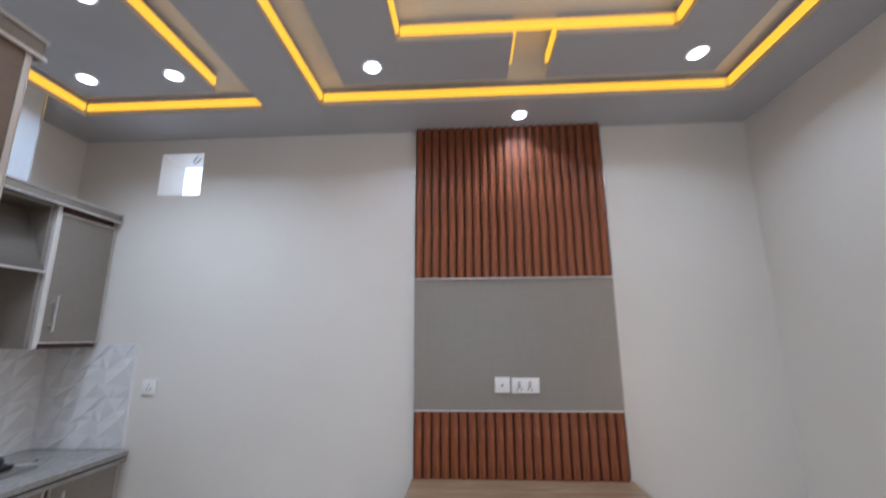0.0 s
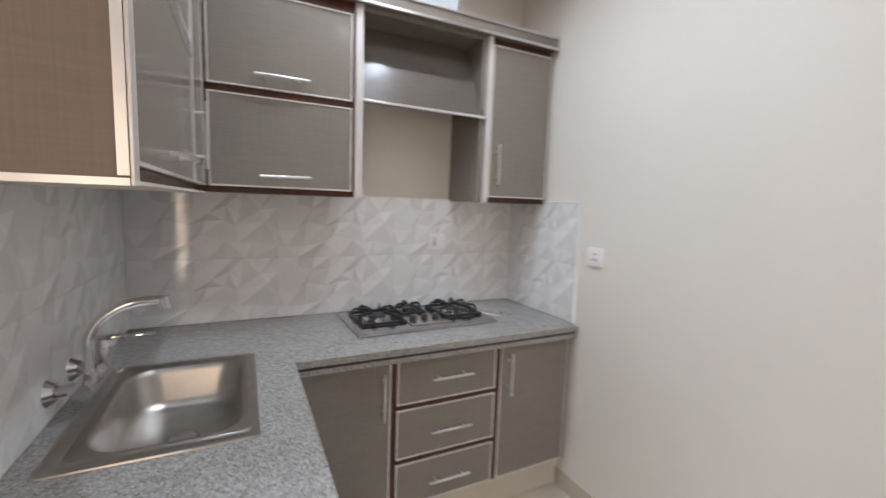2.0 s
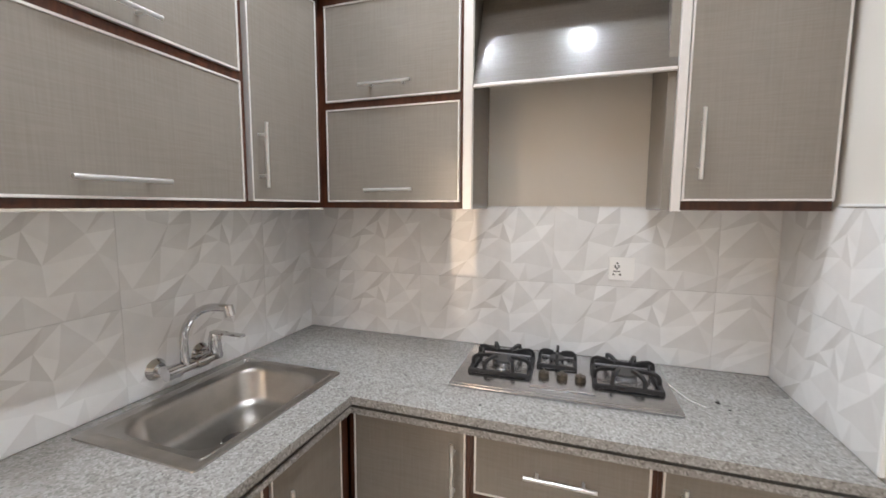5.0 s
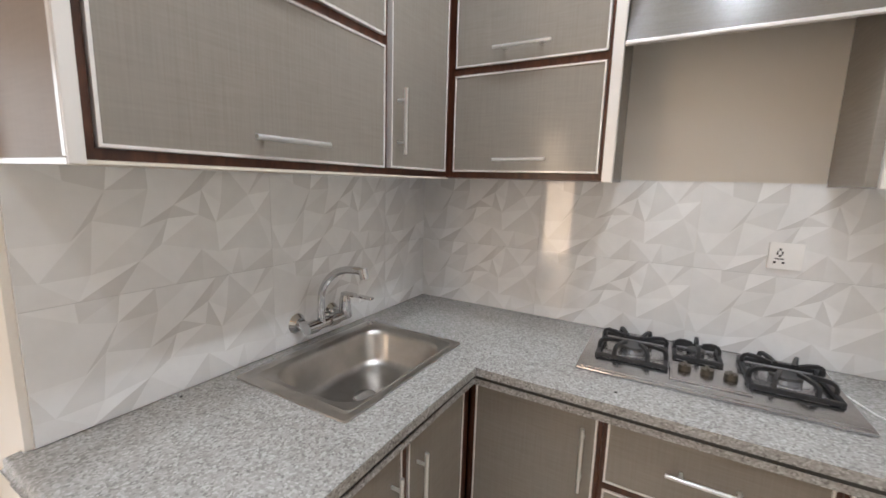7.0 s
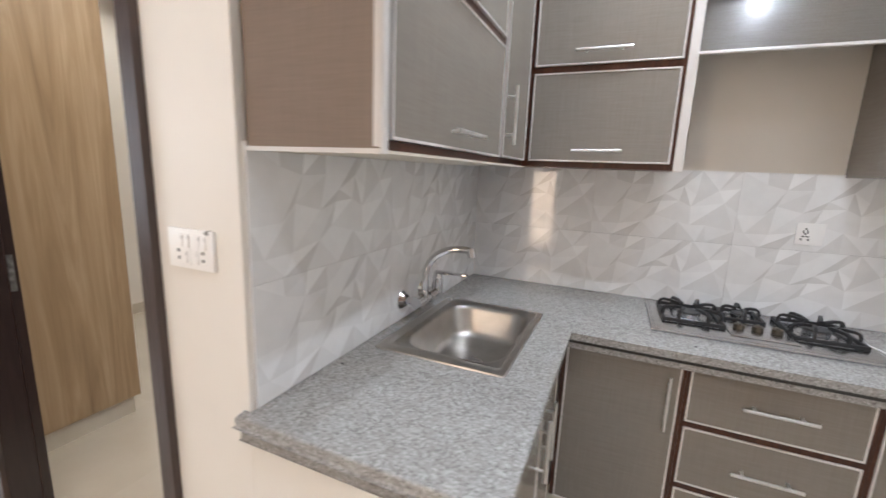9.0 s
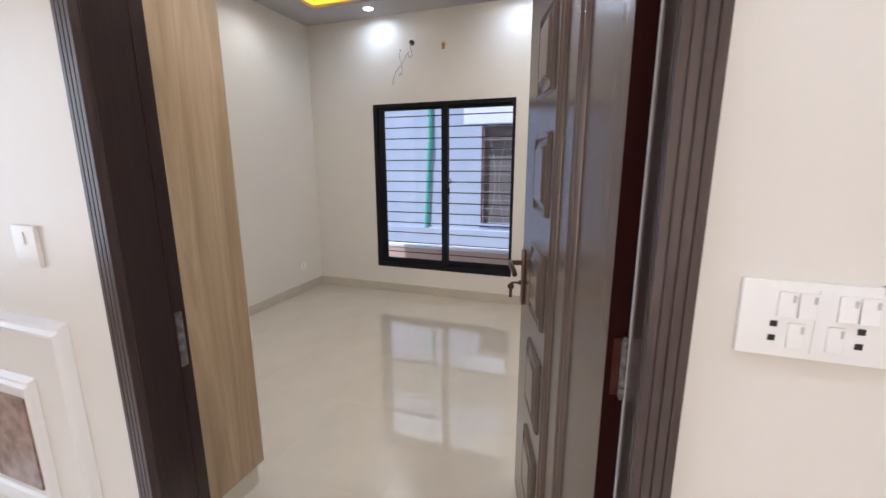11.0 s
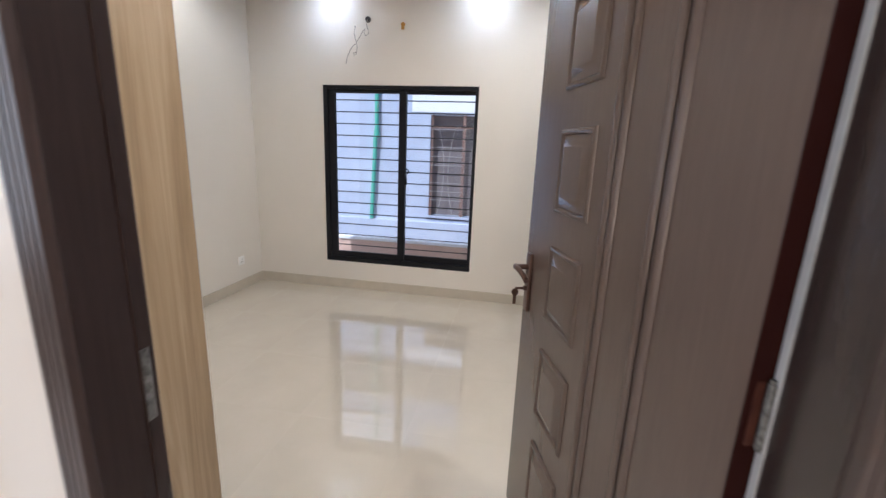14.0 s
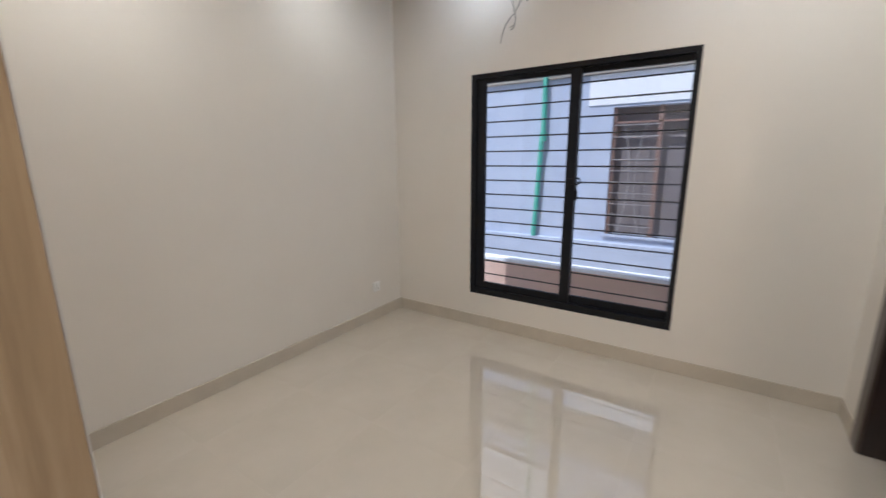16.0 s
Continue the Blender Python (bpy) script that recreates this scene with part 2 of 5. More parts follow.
def box(x0, x1, y0, y1, z0, z1, bevel=0.0):
    bm = bmesh.new()
    cuboid(bm, x0, x1, y0, y1, z0, z1, bevel)
    return bm


def cyl(bm, a, b, r0, r1=None, n=16, caps=True):
    """A round bar from a to b."""
    a, b = Vector(a), Vector(b)
    t = bmesh.new()
    bmesh.ops.create_cone(t, cap_ends=caps, segments=n, radius1=r0, radius2=r0 if r1 is None else r1, depth=(b - a).length)
    m = Matrix.Translation((a + b) / 2) @ (b - a).to_track_quat("Z", "Y").to_matrix().to_4x4()
    bmesh.ops.transform(t, matrix=m, verts=t.verts)
    merge(bm, t)


def rod(a, b, r0, r1=None, n=16):
    bm = bmesh.new()
    cyl(bm, a, b, r0, r1, n)
    return bm


def tube(bm, pts, r, n=10):
    """A bent round tube through the points."""
    pts = [Vector(p) for p in pts]
    rings = []
    for k, p in enumerate(pts):
        d = (pts[min(k + 1, len(pts) - 1)] - pts[max(k - 1, 0)]).normalized()
        q = d.to_track_quat("Z", "Y")
        rings.append([bm.verts.new(p + q @ Vector((r * math.cos(2 * math.pi * i / n), r * math.sin(2 * math.pi * i / n), 0))) for i in range(n)])
    for a, b in zip(rings, rings[1:]):
        for i in range(n):
            bm.faces.new((a[i], a[(i + 1) % n], b[(i + 1) % n], b[i]))
    bm.faces.new(rings[0][::-1])
    bm.faces.new(rings[-1])


def smooth(ob, angle=35):
    for p in ob.data.polygons:
        p.use_smooth = True
    ob.data.set_sharp_from_angle(angle=radians(angle))
    return ob


def thing(name, at, label, category, group="", kind=""):
    ob = new(name)
    ob.empty_display_size = 0.05
    ob.location = at
    ORIGIN[ob.name] = Vector(at)
    return tagged(ob, label, category, group, kind)


def finish(name, bm, materials, origin):
    bmesh.ops.recalc_face_normals(bm, faces=bm.faces)
    me = bpy.data.meshes.new(name)
    bmesh.ops.translate(bm, verts=bm.verts, vec=-origin)
    bm.to_mesh(me)
    bm.free()
    for m in materials if isinstance(materials, (list, tuple)) else [materials]:
        me.materials.append(m)
    ob = new(name, me)
    return ob


def part(name, bm, material, parent, label="", soft=0):
    """bm, in the place's own metres, as one mesh under parent."""
    o = ORIGIN[parent.name]
    ob = finish(name, bm, material, o)
    ob.parent = parent
    ORIGIN[ob.name] = o
    if soft:
        smooth(ob, soft)
    return tagged(ob, label)


def solid(name, bm, material, label="", category="", group="", kind="", soft=0, at=(0, 0, 0)):
    ob = finish(name, bm, material, Vector(at))
    ob.location = at
    ORIGIN[ob.name] = Vector(at)
    if soft:
        smooth(ob, soft)
    return tagged(ob, label, category, group, kind)


def slab(us, vs, keep, w0, w1, place):
    """A plate between w0 and w1 with square holes: cells of the grid us x vs for which keep(u, v) holds at their middle.
    place(u, v, w) gives the point in space."""
    bm = bmesh.new()
    made = {}

    def vert(u, v, w):
        key = (u, v, w)
        if key not in made:
            made[key] = bm.verts.new(place(u, v, w))
        return made[key]

    full = {(i, j) for i in range(len(us) - 1) for j in range(len(vs) - 1) if keep((us[i] + us[i + 1]) / 2, (vs[j] + vs[j + 1]) / 2)}
    for i, j in full:
        u0, u1, v0, v1 = us[i], us[i + 1], vs[j], vs[j + 1]
        for w in (w0, w1):
            bm.faces.new([vert(u0, v0, w), vert(u1, v0, w), vert(u1, v1, w), vert(u0, v1, w)])
        for (di, dj), (a, b) in {(-1, 0): ((u0, v0), (u0, v1)), (1, 0): ((u1, v0), (u1, v1)), (0, -1): ((u0, v0), (u1, v0)), (0, 1): ((u0, v1), (u1, v1))}.items():
            if (i + di, j + dj) not in full:
                bm.faces.new([vert(*a, w0), vert(*b, w0), vert(*b, w1), vert(*a, w1)])
    return bm


def inside(u, v, rects):
    return any(a < u < b and c < v < d for a, b, c, d in rects)


def wall_x(name, x0, x1, y0, y1, z0, z1, holes=(), material=None):
    """A wall that runs along y, with holes (y0, y1, z0, z1)."""
    us = sorted({y0, y1, *[q for h in holes for q in h[:2]]})
    vs = sorted({z0, z1, *[q for h in holes for q in h[2:]]})
    return solid(name, slab(us, vs, lambda u, v: not inside(u, v, holes), x0, x1, lambda u, v, w: (w, u, v)), material or WALL, kind="structure")


def wall_y(name, y0, y1, x0, x1, z0, z1, holes=(), material=None):
    us = sorted({x0, x1, *[q for h in holes for q in h[:2]]})
    vs = sorted({z0, z1, *[q for h in holes for q in h[2:]]})
    return solid(name, slab(us, vs, lambda u, v: not inside(u, v, holes), y0, y1, lambda u, v, w: (u, w, v)), material or WALL, kind="structure")


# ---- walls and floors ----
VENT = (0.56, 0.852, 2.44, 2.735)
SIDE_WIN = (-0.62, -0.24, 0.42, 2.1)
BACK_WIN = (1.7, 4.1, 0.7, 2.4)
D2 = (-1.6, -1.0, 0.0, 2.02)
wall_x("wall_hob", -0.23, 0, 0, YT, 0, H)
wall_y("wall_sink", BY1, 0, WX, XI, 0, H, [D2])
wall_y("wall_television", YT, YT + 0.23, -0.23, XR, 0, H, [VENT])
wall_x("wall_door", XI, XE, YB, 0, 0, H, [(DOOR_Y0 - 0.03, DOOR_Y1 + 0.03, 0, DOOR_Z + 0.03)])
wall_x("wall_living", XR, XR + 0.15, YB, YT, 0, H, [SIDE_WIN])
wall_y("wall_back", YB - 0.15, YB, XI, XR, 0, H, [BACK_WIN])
wall_x("wall_window", WX - 0.23, WX, BY0, BY1, 0, H, [WIN])
wall_y("wall_bedroom", BY0 - 0.15, BY0, WX - 0.23, XI, 0, H)
wall_y("wall_bathroom", BY1 + 1.2, BY1 + 1.3, WX - 0.1, -0.24, 0, H)
wall_x("wall_bathroom_side", WX - 0.23, WX, 0, BY1 + 1.2, 0, H)
solid("peninsula_end_wall", box(1.36, XE, 0.001, 0.585, 0, 0.82), WALL, "low cream-painted wall under the granite end", "wall", kind="structure")
floor = solid("floor", box(WX - 0.23, XR + 0.15, YB - 0.15, YT + 0.2, -0.12, -0.0003), GROUT, "polished cream tile floor", "floor", kind="structure")
ORIGIN[floor.name] = Vector((0, 0, 0))

# ceilings: a lower sheet with light coves, closed above
COVE_W = 0.195


def ring(x0, x1, y0, y1, w=COVE_W):
    return [(x0, x0 + w, y0, y1), (x1 - w, x1, y0, y1), (x0, x1, y0, y0 + w), (x0, x1, y1 - w, y1)]


def ceiling(name, x0, x1, y0, y1, coves):
    us = sorted({x0, x1, *[q for h in coves for q in h[:2]]})
    vs = sorted({y0, y1, *[q for h in coves for q in h[2:]]})
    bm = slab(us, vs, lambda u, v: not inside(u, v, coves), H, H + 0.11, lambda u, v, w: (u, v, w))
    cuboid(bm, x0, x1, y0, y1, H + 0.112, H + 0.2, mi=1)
    return solid(name, bm, [CEIL, COVE_TOP], "gypsum ceiling greyed for shade, with white recessed coves", "ceiling", kind="structure")


def cove_lights(name, x0, x1, y0, y1, sides="wens"):
    """A warm strip along the outer faces of a cove."""
    z0, z1, d = H + 0.03, H + 0.072, 0.014
    for side, b in (("w", (x0 + 0.001, x0 + d, y0 + 0.02, y1 - 0.02)), ("e", (x1 - d, x1 - 0.001, y0 + 0.02, y1 - 0.02)),
                    ("s", (x0 + 0.02, x1 - 0.02, y0 + 0.001, y0 + d)), ("n", (x0 + 0.02, x1 - 0.02, y1 - d, y1 - 0.001))):
        if side in sides:
            strip = thing(name, ((b[0] + b[1]) / 2, (b[2] + b[3]) / 2, z0), "warm yellow light strip in the ceiling cove", "light strip", "cove lights")
            part("diffuser", box(*b, z0, z1), LED, strip, "glowing yellow diffuser")
            part("channel", box(*b, z1 + 0.0005, z1 + 0.007), ALU, strip, "thin aluminium channel")


K = (0.3, 1.432, 0.4, 1.588)
L = (1.768, 4.075, -2.3, 1.573)
R = (2.298, 3.558, -1.3, 1.069)
T = (2.832, 3.032, 1.06, 1.4)
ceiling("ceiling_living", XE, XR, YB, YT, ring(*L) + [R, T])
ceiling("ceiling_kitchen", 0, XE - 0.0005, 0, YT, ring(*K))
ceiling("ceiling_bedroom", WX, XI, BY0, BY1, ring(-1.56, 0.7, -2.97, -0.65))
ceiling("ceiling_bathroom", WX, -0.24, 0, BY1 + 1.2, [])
cove_lights("cove_light", K[0], K[1], K[2], K[3], "wn")
cove_lights("cove_light", K[1] - COVE_W, K[1] - 0.02, K[2] + 0.1, K[3] - COVE_W, "w")
cove_lights("cove_light", L[0], L[1], L[2], L[3])
cove_lights("cove_light", R[0], R[1], R[2], R[3])
cove_lights("cove_light", T[0], T[1], T[2] + 0.02, T[3] - 0.08, "we")
cove_lights("cove_light", -1.56, 0.7, -2.97, -0.65)


def downlight(x, y, watts, spread=130, tint=(0.95, 0.98, 1.0)):
    at = (x, y, H)
    d = thing("downlight", at, "round recessed white downlight, switched on", "downlight", "ceiling downlights")
    bm = bmesh.new()
    cyl(bm, (x, y, H - 0.004), (x, y, H + 0.002), 0.052, 0.05, 28)
    part("rim", bm, PLASTIC, d, soft=40)
    part("lamp_disc", rod((x, y, H - 0.007), (x, y, H - 0.0045), 0.04, n=28), LAMP, d)
    lamp = new("downlight_lamp", bpy.data.lights.new("downlight_lamp", "AREA"))
    lamp.data.shape, lamp.data.size, lamp.data.energy, lamp.data.color = "DISK", 0.08, watts, tint
    lamp.data.spread = radians(spread)
    lamp.matrix_world = look((x, y, H - 0.009), (x, y, 0))


SPOT = 6.0
for x, y in ((0.65, 1.235), (1.12, 1.235), (0.65, 0.72), (1.12, 0.72)):
    downlight(x, y, SPOT * 0.95, 142)
for x, y in ((2.15, 1.235), (3.722, 1.23), (2.08, -0.24), (3.72, -0.3)):
    downlight(x, y, SPOT * 1.1, 145)
# unseen downlight, added to light the living room's rear part
downlight(2.9, -1.7, SPOT * 0.4, 140)
downlight(2.942, 1.745, SPOT * 0.6, 110)
for x, y in ((-1.72, -2.48), (-1.72, -1.06)):
    downlight(x, y, SPOT * 0.42, 172, (0.9, 0.96, 1.0))
downlight(-1.04, -3.0, SPOT * 0.5, 140, (1.0, 0.93, 0.8))
# the one at (1.0, -1.2) is unseen, added to light wardrobe and door
for x, y, q, spread in ((0.2, -3.0, 1.3, 132), (-0.9, -0.45, 2.3, 165), (0.45, -0.45, 2.2, 165), (1.0, -1.2, 0.8, 132)):
    downlight(x, y, SPOT * q, spread, (1.0, 0.905, 0.76))

# ---- kitchen units ----
def handle(parent, a, b, out, r=0.0055):
    """A bar handle from a to b that stands off along out."""
    a, b, out = Vector(a), Vector(b), Vector(out)
    bm = bmesh.new()
    cyl(bm, a + out * 0.03, b + out * 0.03, r, n=12)
    for f in (0.18, 0.82):
        p = a.lerp(b, f)
        cyl(bm, p, p + out * 0.03, r * 0.8, n=10)
    return part("handle", bm, ALU, parent, "satin aluminium bar handle", 40)


def front(parent, name, face, a0, a1, z0, z1, at, grip=None, material=None):
    """A door, flap or drawer front with a pale edging. face 'x': its plane is x = at; 'y': y = at."""
    e, t = 0.006, 0.018

    def b(bm, u0, u1, w0, w1, d0, d1, bev=0.0):
        if face == "x":
            cuboid(bm, at + d0, at + d1, u0, u1, w0, w1, bev)
        else:
            cuboid(bm, u0, u1, at + d0, at + d1, w0, w1, bev)

    bm = bmesh.new()
    b(bm, a0 + e, a1 - e, z0 + e, z1 - e, -t, 0.0)
    ob = part(name, bm, material or LAMINATE, parent)
    bm = bmesh.new()
    for u0, u1, w0, w1 in ((a0, a1, z0, z0 + e), (a0, a1, z1 - e, z1), (a0, a0 + e, z0 + e, z1 - e), (a1 - e, a1, z0 + e, z1 - e)):
        b(bm, u0, u1, w0, w1, -t, 0.0025, 0.001)
    part("edging", bm, EDGE, ob, "pale silver edging strip")
    if grip:
        u0, w0, u1, w1 = grip
        if face == "x":
            handle(ob, (at, u0, w0), (at, u1, w1), (1, 0, 0))
        else:
            handle(ob, (u0, at, w0), (u1, at, w1), (0, 1, 0))
    return ob


BZ, TZ = 1.465, 2.25
XU, YU = 0.325, 0.325
wallcab = "wall cabinets"
# corner unit over the hob run, with two lift-up flaps
c = thing("wall_cabinet", (0.1, 0.6, BZ), "taupe woven wall cabinet with two lift-up flaps", "cabinet", wallcab)
part("body", box(0.002, XU - 0.02, 0.012, 0.874, BZ, TZ), CARCASS, c, "dark stained carcass")
bm = bmesh.new()
for y0, y1, z0, z1 in ((0.305, 0.332, BZ, TZ), (0.864, 0.874, BZ, TZ), (0.332, 0.864, BZ, 1.486), (0.332, 0.864, 1.832, 1.857), (0.332, 0.864, 2.205, TZ)):
    cuboid(bm, XU - 0.0195, XU - 0.006, y0, y1, z0, z1)
part("face_frame", bm, CARCASS, c, "dark reddish-brown face frame")
front(c, "lower_flap", "x", 0.335, 0.862, 1.488, 1.831, XU, (0.508, 1.531, 0.694, 1.533))
front(c, "upper_flap", "x", 0.335, 0.862, 1.858, 2.203, XU, (0.492, 1.905, 0.691, 1.905))

# niche for the extractor, open below a tilted panel
c = thing("extractor_niche", (0.1, 1.2, BZ), "open extractor niche with a tilted taupe panel", "cabinet", wallcab)
for y0, y1, n in ((0.875, 0.893, 0), (1.49, 1.536, 1)):
    part("side_panel", box(0.002, XU - 0.016, y0, y1, BZ, TZ), LAMINATE, c)
for y0, y1 in ((0.875, 0.907), (1.513, 1.538)):
    part("post", box(XU - 0.0155, XU + 0.005, y0, y1, BZ - 0.004, TZ, 0.002), EDGE, c, "silver-white upright edge")
bm = bmesh.new()
quad = [bm.verts.new(p) for p in ((XU - 0.004, 0.908, 1.878), (XU - 0.004, 1.512, 1.878), (0.184, 1.512, 2.215), (0.184, 0.908, 2.215))]
bm.faces.new(quad)
bmesh.ops.solidify(bm, geom=bm.faces[:], thickness=0.016)
part("tilted_panel", bm, LAMINATE, c)
part("edging", box(XU - 0.014, XU + 0.004, 0.908, 1.512, 1.866, 1.8765, 0.002), EDGE, c, "pale silver edging strip")
part("top_panel", box(0.002, XU - 0.016, 0.8935, 1.4895, 2.232, TZ), LAMINATE, c)

c = thing("wall_cabinet", (0.1, 1.7, BZ), "narrow taupe wall cabinet with one tall door", "cabinet", wallcab)
part("body", box(0.002, XU - 0.02, 1.5385, 1.905, BZ, TZ), LAMINATE, c)
part("face_frame", box(XU - 0.0195, XU - 0.0185, 1.5385, 1.905, BZ, TZ), CARCASS, c)
front(c, "door", "x", 1.541, 1.9, 1.492, 2.216, XU, (1.58, 1.553, 1.58, 1.75))

# sink run
c = thing("wall_cabinet", (0.5, 0.1, BZ), "narrow taupe corner wall cabinet with one door", "cabinet", wallcab)
part("body", box(XU - 0.019, 0.712, 0.012, YU - 0.02, BZ, TZ), CARCASS, c, "dark stained carcass")
part("face_frame", box(0.34, 0.712, YU - 0.0195, YU - 0.0185, BZ, TZ), CARCASS, c)
front(c, "door", "y", 0.366, 0.7, 1.486, 2.203, YU, (0.665, 1.528, 0.665, 1.722))
c = thing("wall_cabinet", (1.1, 0.1, BZ), "wide taupe wall cabinet with two lift-up flaps", "cabinet", wallcab)
part("body", box(0.7125, 1.457, 0.012, YU - 0.02, BZ, TZ), CARCASS, c, "dark stained carcass")
bm = bmesh.new()
for x0, x1, z0, z1 in ((0.713, 0.728, BZ, TZ), (1.432, 1.446, BZ, TZ), (0.728, 1.432, BZ, 1.482), (0.728, 1.432, 1.828, 1.852), (0.728, 1.432, 2.205, TZ)):
    cuboid(bm, x0, x1, YU - 0.0195, YU - 0.006, z0, z1)
part("face_frame", bm, CARCASS, c, "dark reddish-brown face frame")
front(c, "lower_flap", "y", 0.73, 1.43, 1.484, 1.826, YU, (0.978, 1.527, 1.178, 1.526))
front(c, "upper_flap", "y", 0.73, 1.43, 1.853, 2.203, YU, (0.978, 1.89, 1.178, 1.89))
part("end_panel", box(1.4575, 1.466, 0.012, YU - 0.0, BZ, TZ), END_LAM, c, "taupe end panel, tinted for the window's warm glow")
bm = bmesh.new()
cuboid(bm, 1.447, 1.469, YU + 0.0005, YU + 0.006, BZ - 0.008, TZ, 0.002)
cuboid(bm, 1.4665, 1.4695, 0.012, YU, BZ - 0.008, BZ + 0.001)
cuboid(bm, 1.4665, 1.4695, YU - 0.012, YU, BZ + 0.004, TZ)
part("edging", bm, EDGE, c, "silver-white edging of the end panel")
part("bottom_panel", box(0.34, 1.4645, 0.012, YU - 0.002, BZ - 0.006, BZ - 0.0005), PLINTH, c, "pale underside")

# crown over both runs
bm = bmesh.new()
cuboid(bm, 0.002, XU + 0.025, YU + 0.026, 1.912, TZ + 0.001, TZ + 0.056, 0.003)
cuboid(bm, 0.002, 1.475, 0.012, YU + 0.025, TZ + 0.001, TZ + 0.056, 0.003)
crown = thing("cornice", (0.1, 0.1, TZ), "taupe cornice with silver edges along the wall cabinets", "cornice")
part("board", bm, LAMINATE, crown)
bm = bmesh.new()
for z0, z1 in ((TZ - 0.003, TZ + 0.008), (TZ + 0.05, TZ + 0.06)):
    cuboid(bm, XU + 0.0255, XU + 0.031, YU + 0.032, 1.912, z0, z1, 0.001)
    cuboid(bm, XU + 0.026, 1.481, YU + 0.0255, YU + 0.031, z0, z1, 0.001)
    cuboid(bm, 1.4755, 1.481, 0.012, YU + 0.025, z0, z1, 0.001)
part("edge_strip", bm, ALU, crown, "silver edge strips")

# panels boxed in over the hob run up to the ceiling
d = thing("duct_box", (0.15, 1.2, TZ + 0.057), "pale glossy boxed duct panel with aluminium edges", "duct cover")
part("panel", box(0.002, 0.3, 0.99, 1.352, TZ + 0.057, H - 0.002), DUCT, d)
for y in (0.985, 1.352):
    part("corner_trim", box(0.296, 0.305, y, y + 0.008, TZ + 0.057, H - 0.002, 0.001), ALU, d, "aluminium corner trim")
part("brown_panel", box(0.002, 0.28, 0.6, 0.983, TZ + 0.057, H - 0.002), LAMINATE, d, "taupe panel")

# base units
base = "base cabinets"
XB, YBF, PZ = 0.588, 0.572, 0.178
c = thing("base_cabinet", (0.3, 0.75, 0), "taupe base cabinet with one door", "cabinet", base)
part("body", box(0.02, XB - 0.02, 0.59, 0.98, PZ, 0.82), CARCASS, c, "dark stained carcass")
part("face_frame", box(XB - 0.0195, XB - 0.003, 0.575, 0.98, PZ, 0.838), CARCASS, c)
front(c, "door", "x", 0.592, 0.967, PZ, 0.832, XB, (0.932, 0.587, 0.932, 0.783))
c = thing("drawer_unit", (0.3, 1.2, 0), "taupe base unit with three drawers", "cabinet", base)
part("body", box(0.02, XB - 0.02, 0.981, 1.476, PZ, 0.82), CARCASS, c, "dark stained carcass")
part("face_frame", box(XB - 0.0195, XB - 0.003, 0.981, 1.476, PZ, 0.838), CARCASS, c)
for z0, z1 in ((0.628, 0.834), (0.393, 0.606), (PZ, 0.37)):
    zz = (z0 + z1) / 2 - 0.004
    front(c, "drawer_front", "x", 0.993, 1.463, z0, z1, XB, (1.14, zz, 1.333, zz))
c = thing("base_cabinet", (0.3, 1.7, 0), "taupe base cabinet with one door", "cabinet", base)
part("body", box(0.02, XB - 0.02, 1.477, 1.9, PZ, 0.82), CARCASS, c, "dark stained carcass")
part("face_frame", box(XB - 0.0195, XB - 0.003, 1.477, 1.9, PZ, 0.838), CARCASS, c)
front(c, "door", "x", 1.488, 1.89, PZ, 0.836, XB, (1.535, 0.59, 1.535, 0.785))
c = thing("base_cabinet", (0.9, 0.3, 0), "taupe double-door base cabinet under the sink", "cabinet", base)
bm = bmesh.new()
for x0, x1 in ((0.43, 0.446), (1.34, 1.358)):
    cuboid(bm, x0, x1, 0.02, YBF - 0.02, PZ, 0.82)
cuboid(bm, 0.4465, 1.3395, 0.02, YBF - 0.02, PZ, PZ + 0.018)
part("body", bm, CARCASS, c, "dark stained carcass")
bm = bmesh.new()
for x0, x1 in ((0.59, 0.632), (0.945, 0.968), (1.29, 1.358)):
    cuboid(bm, x0, x1, YBF - 0.0195, YBF - 0.004, PZ, 0.82)
cuboid(bm, 0.632, 1.29, YBF - 0.0195, YBF - 0.004, 0.805, 0.82)
part("face_frame", bm, CARCASS, c, "dark reddish-brown face frame")
front(c, "door", "y", 0.635, 0.943, PZ, 0.812, YBF, (0.9, 0.56, 0.9, 0.755))
front(c, "door", "y", 0.97, 1.288, PZ, 0.812, YBF, (1.01, 0.56, 1.01, 0.755))
bm = bmesh.new()
cuboid(bm, 0.02, 0.53, 0.53, YT - 0.001, 0, PZ - 0.001)
cuboid(bm, 0.531, 1.3595, 0.02, 0.53, 0, PZ - 0.001)
solid("plinth", bm, PLINTH, "cream painted plinth under the base cabinets", "plinth", kind="structure")

# granite worktop: a rounded slab, a dark joint and a second strip under the edge
SINK = (0.503, 1.03, 0.085, 0.446)
CX, CY, CE = 0.622, 0.603, 1.512


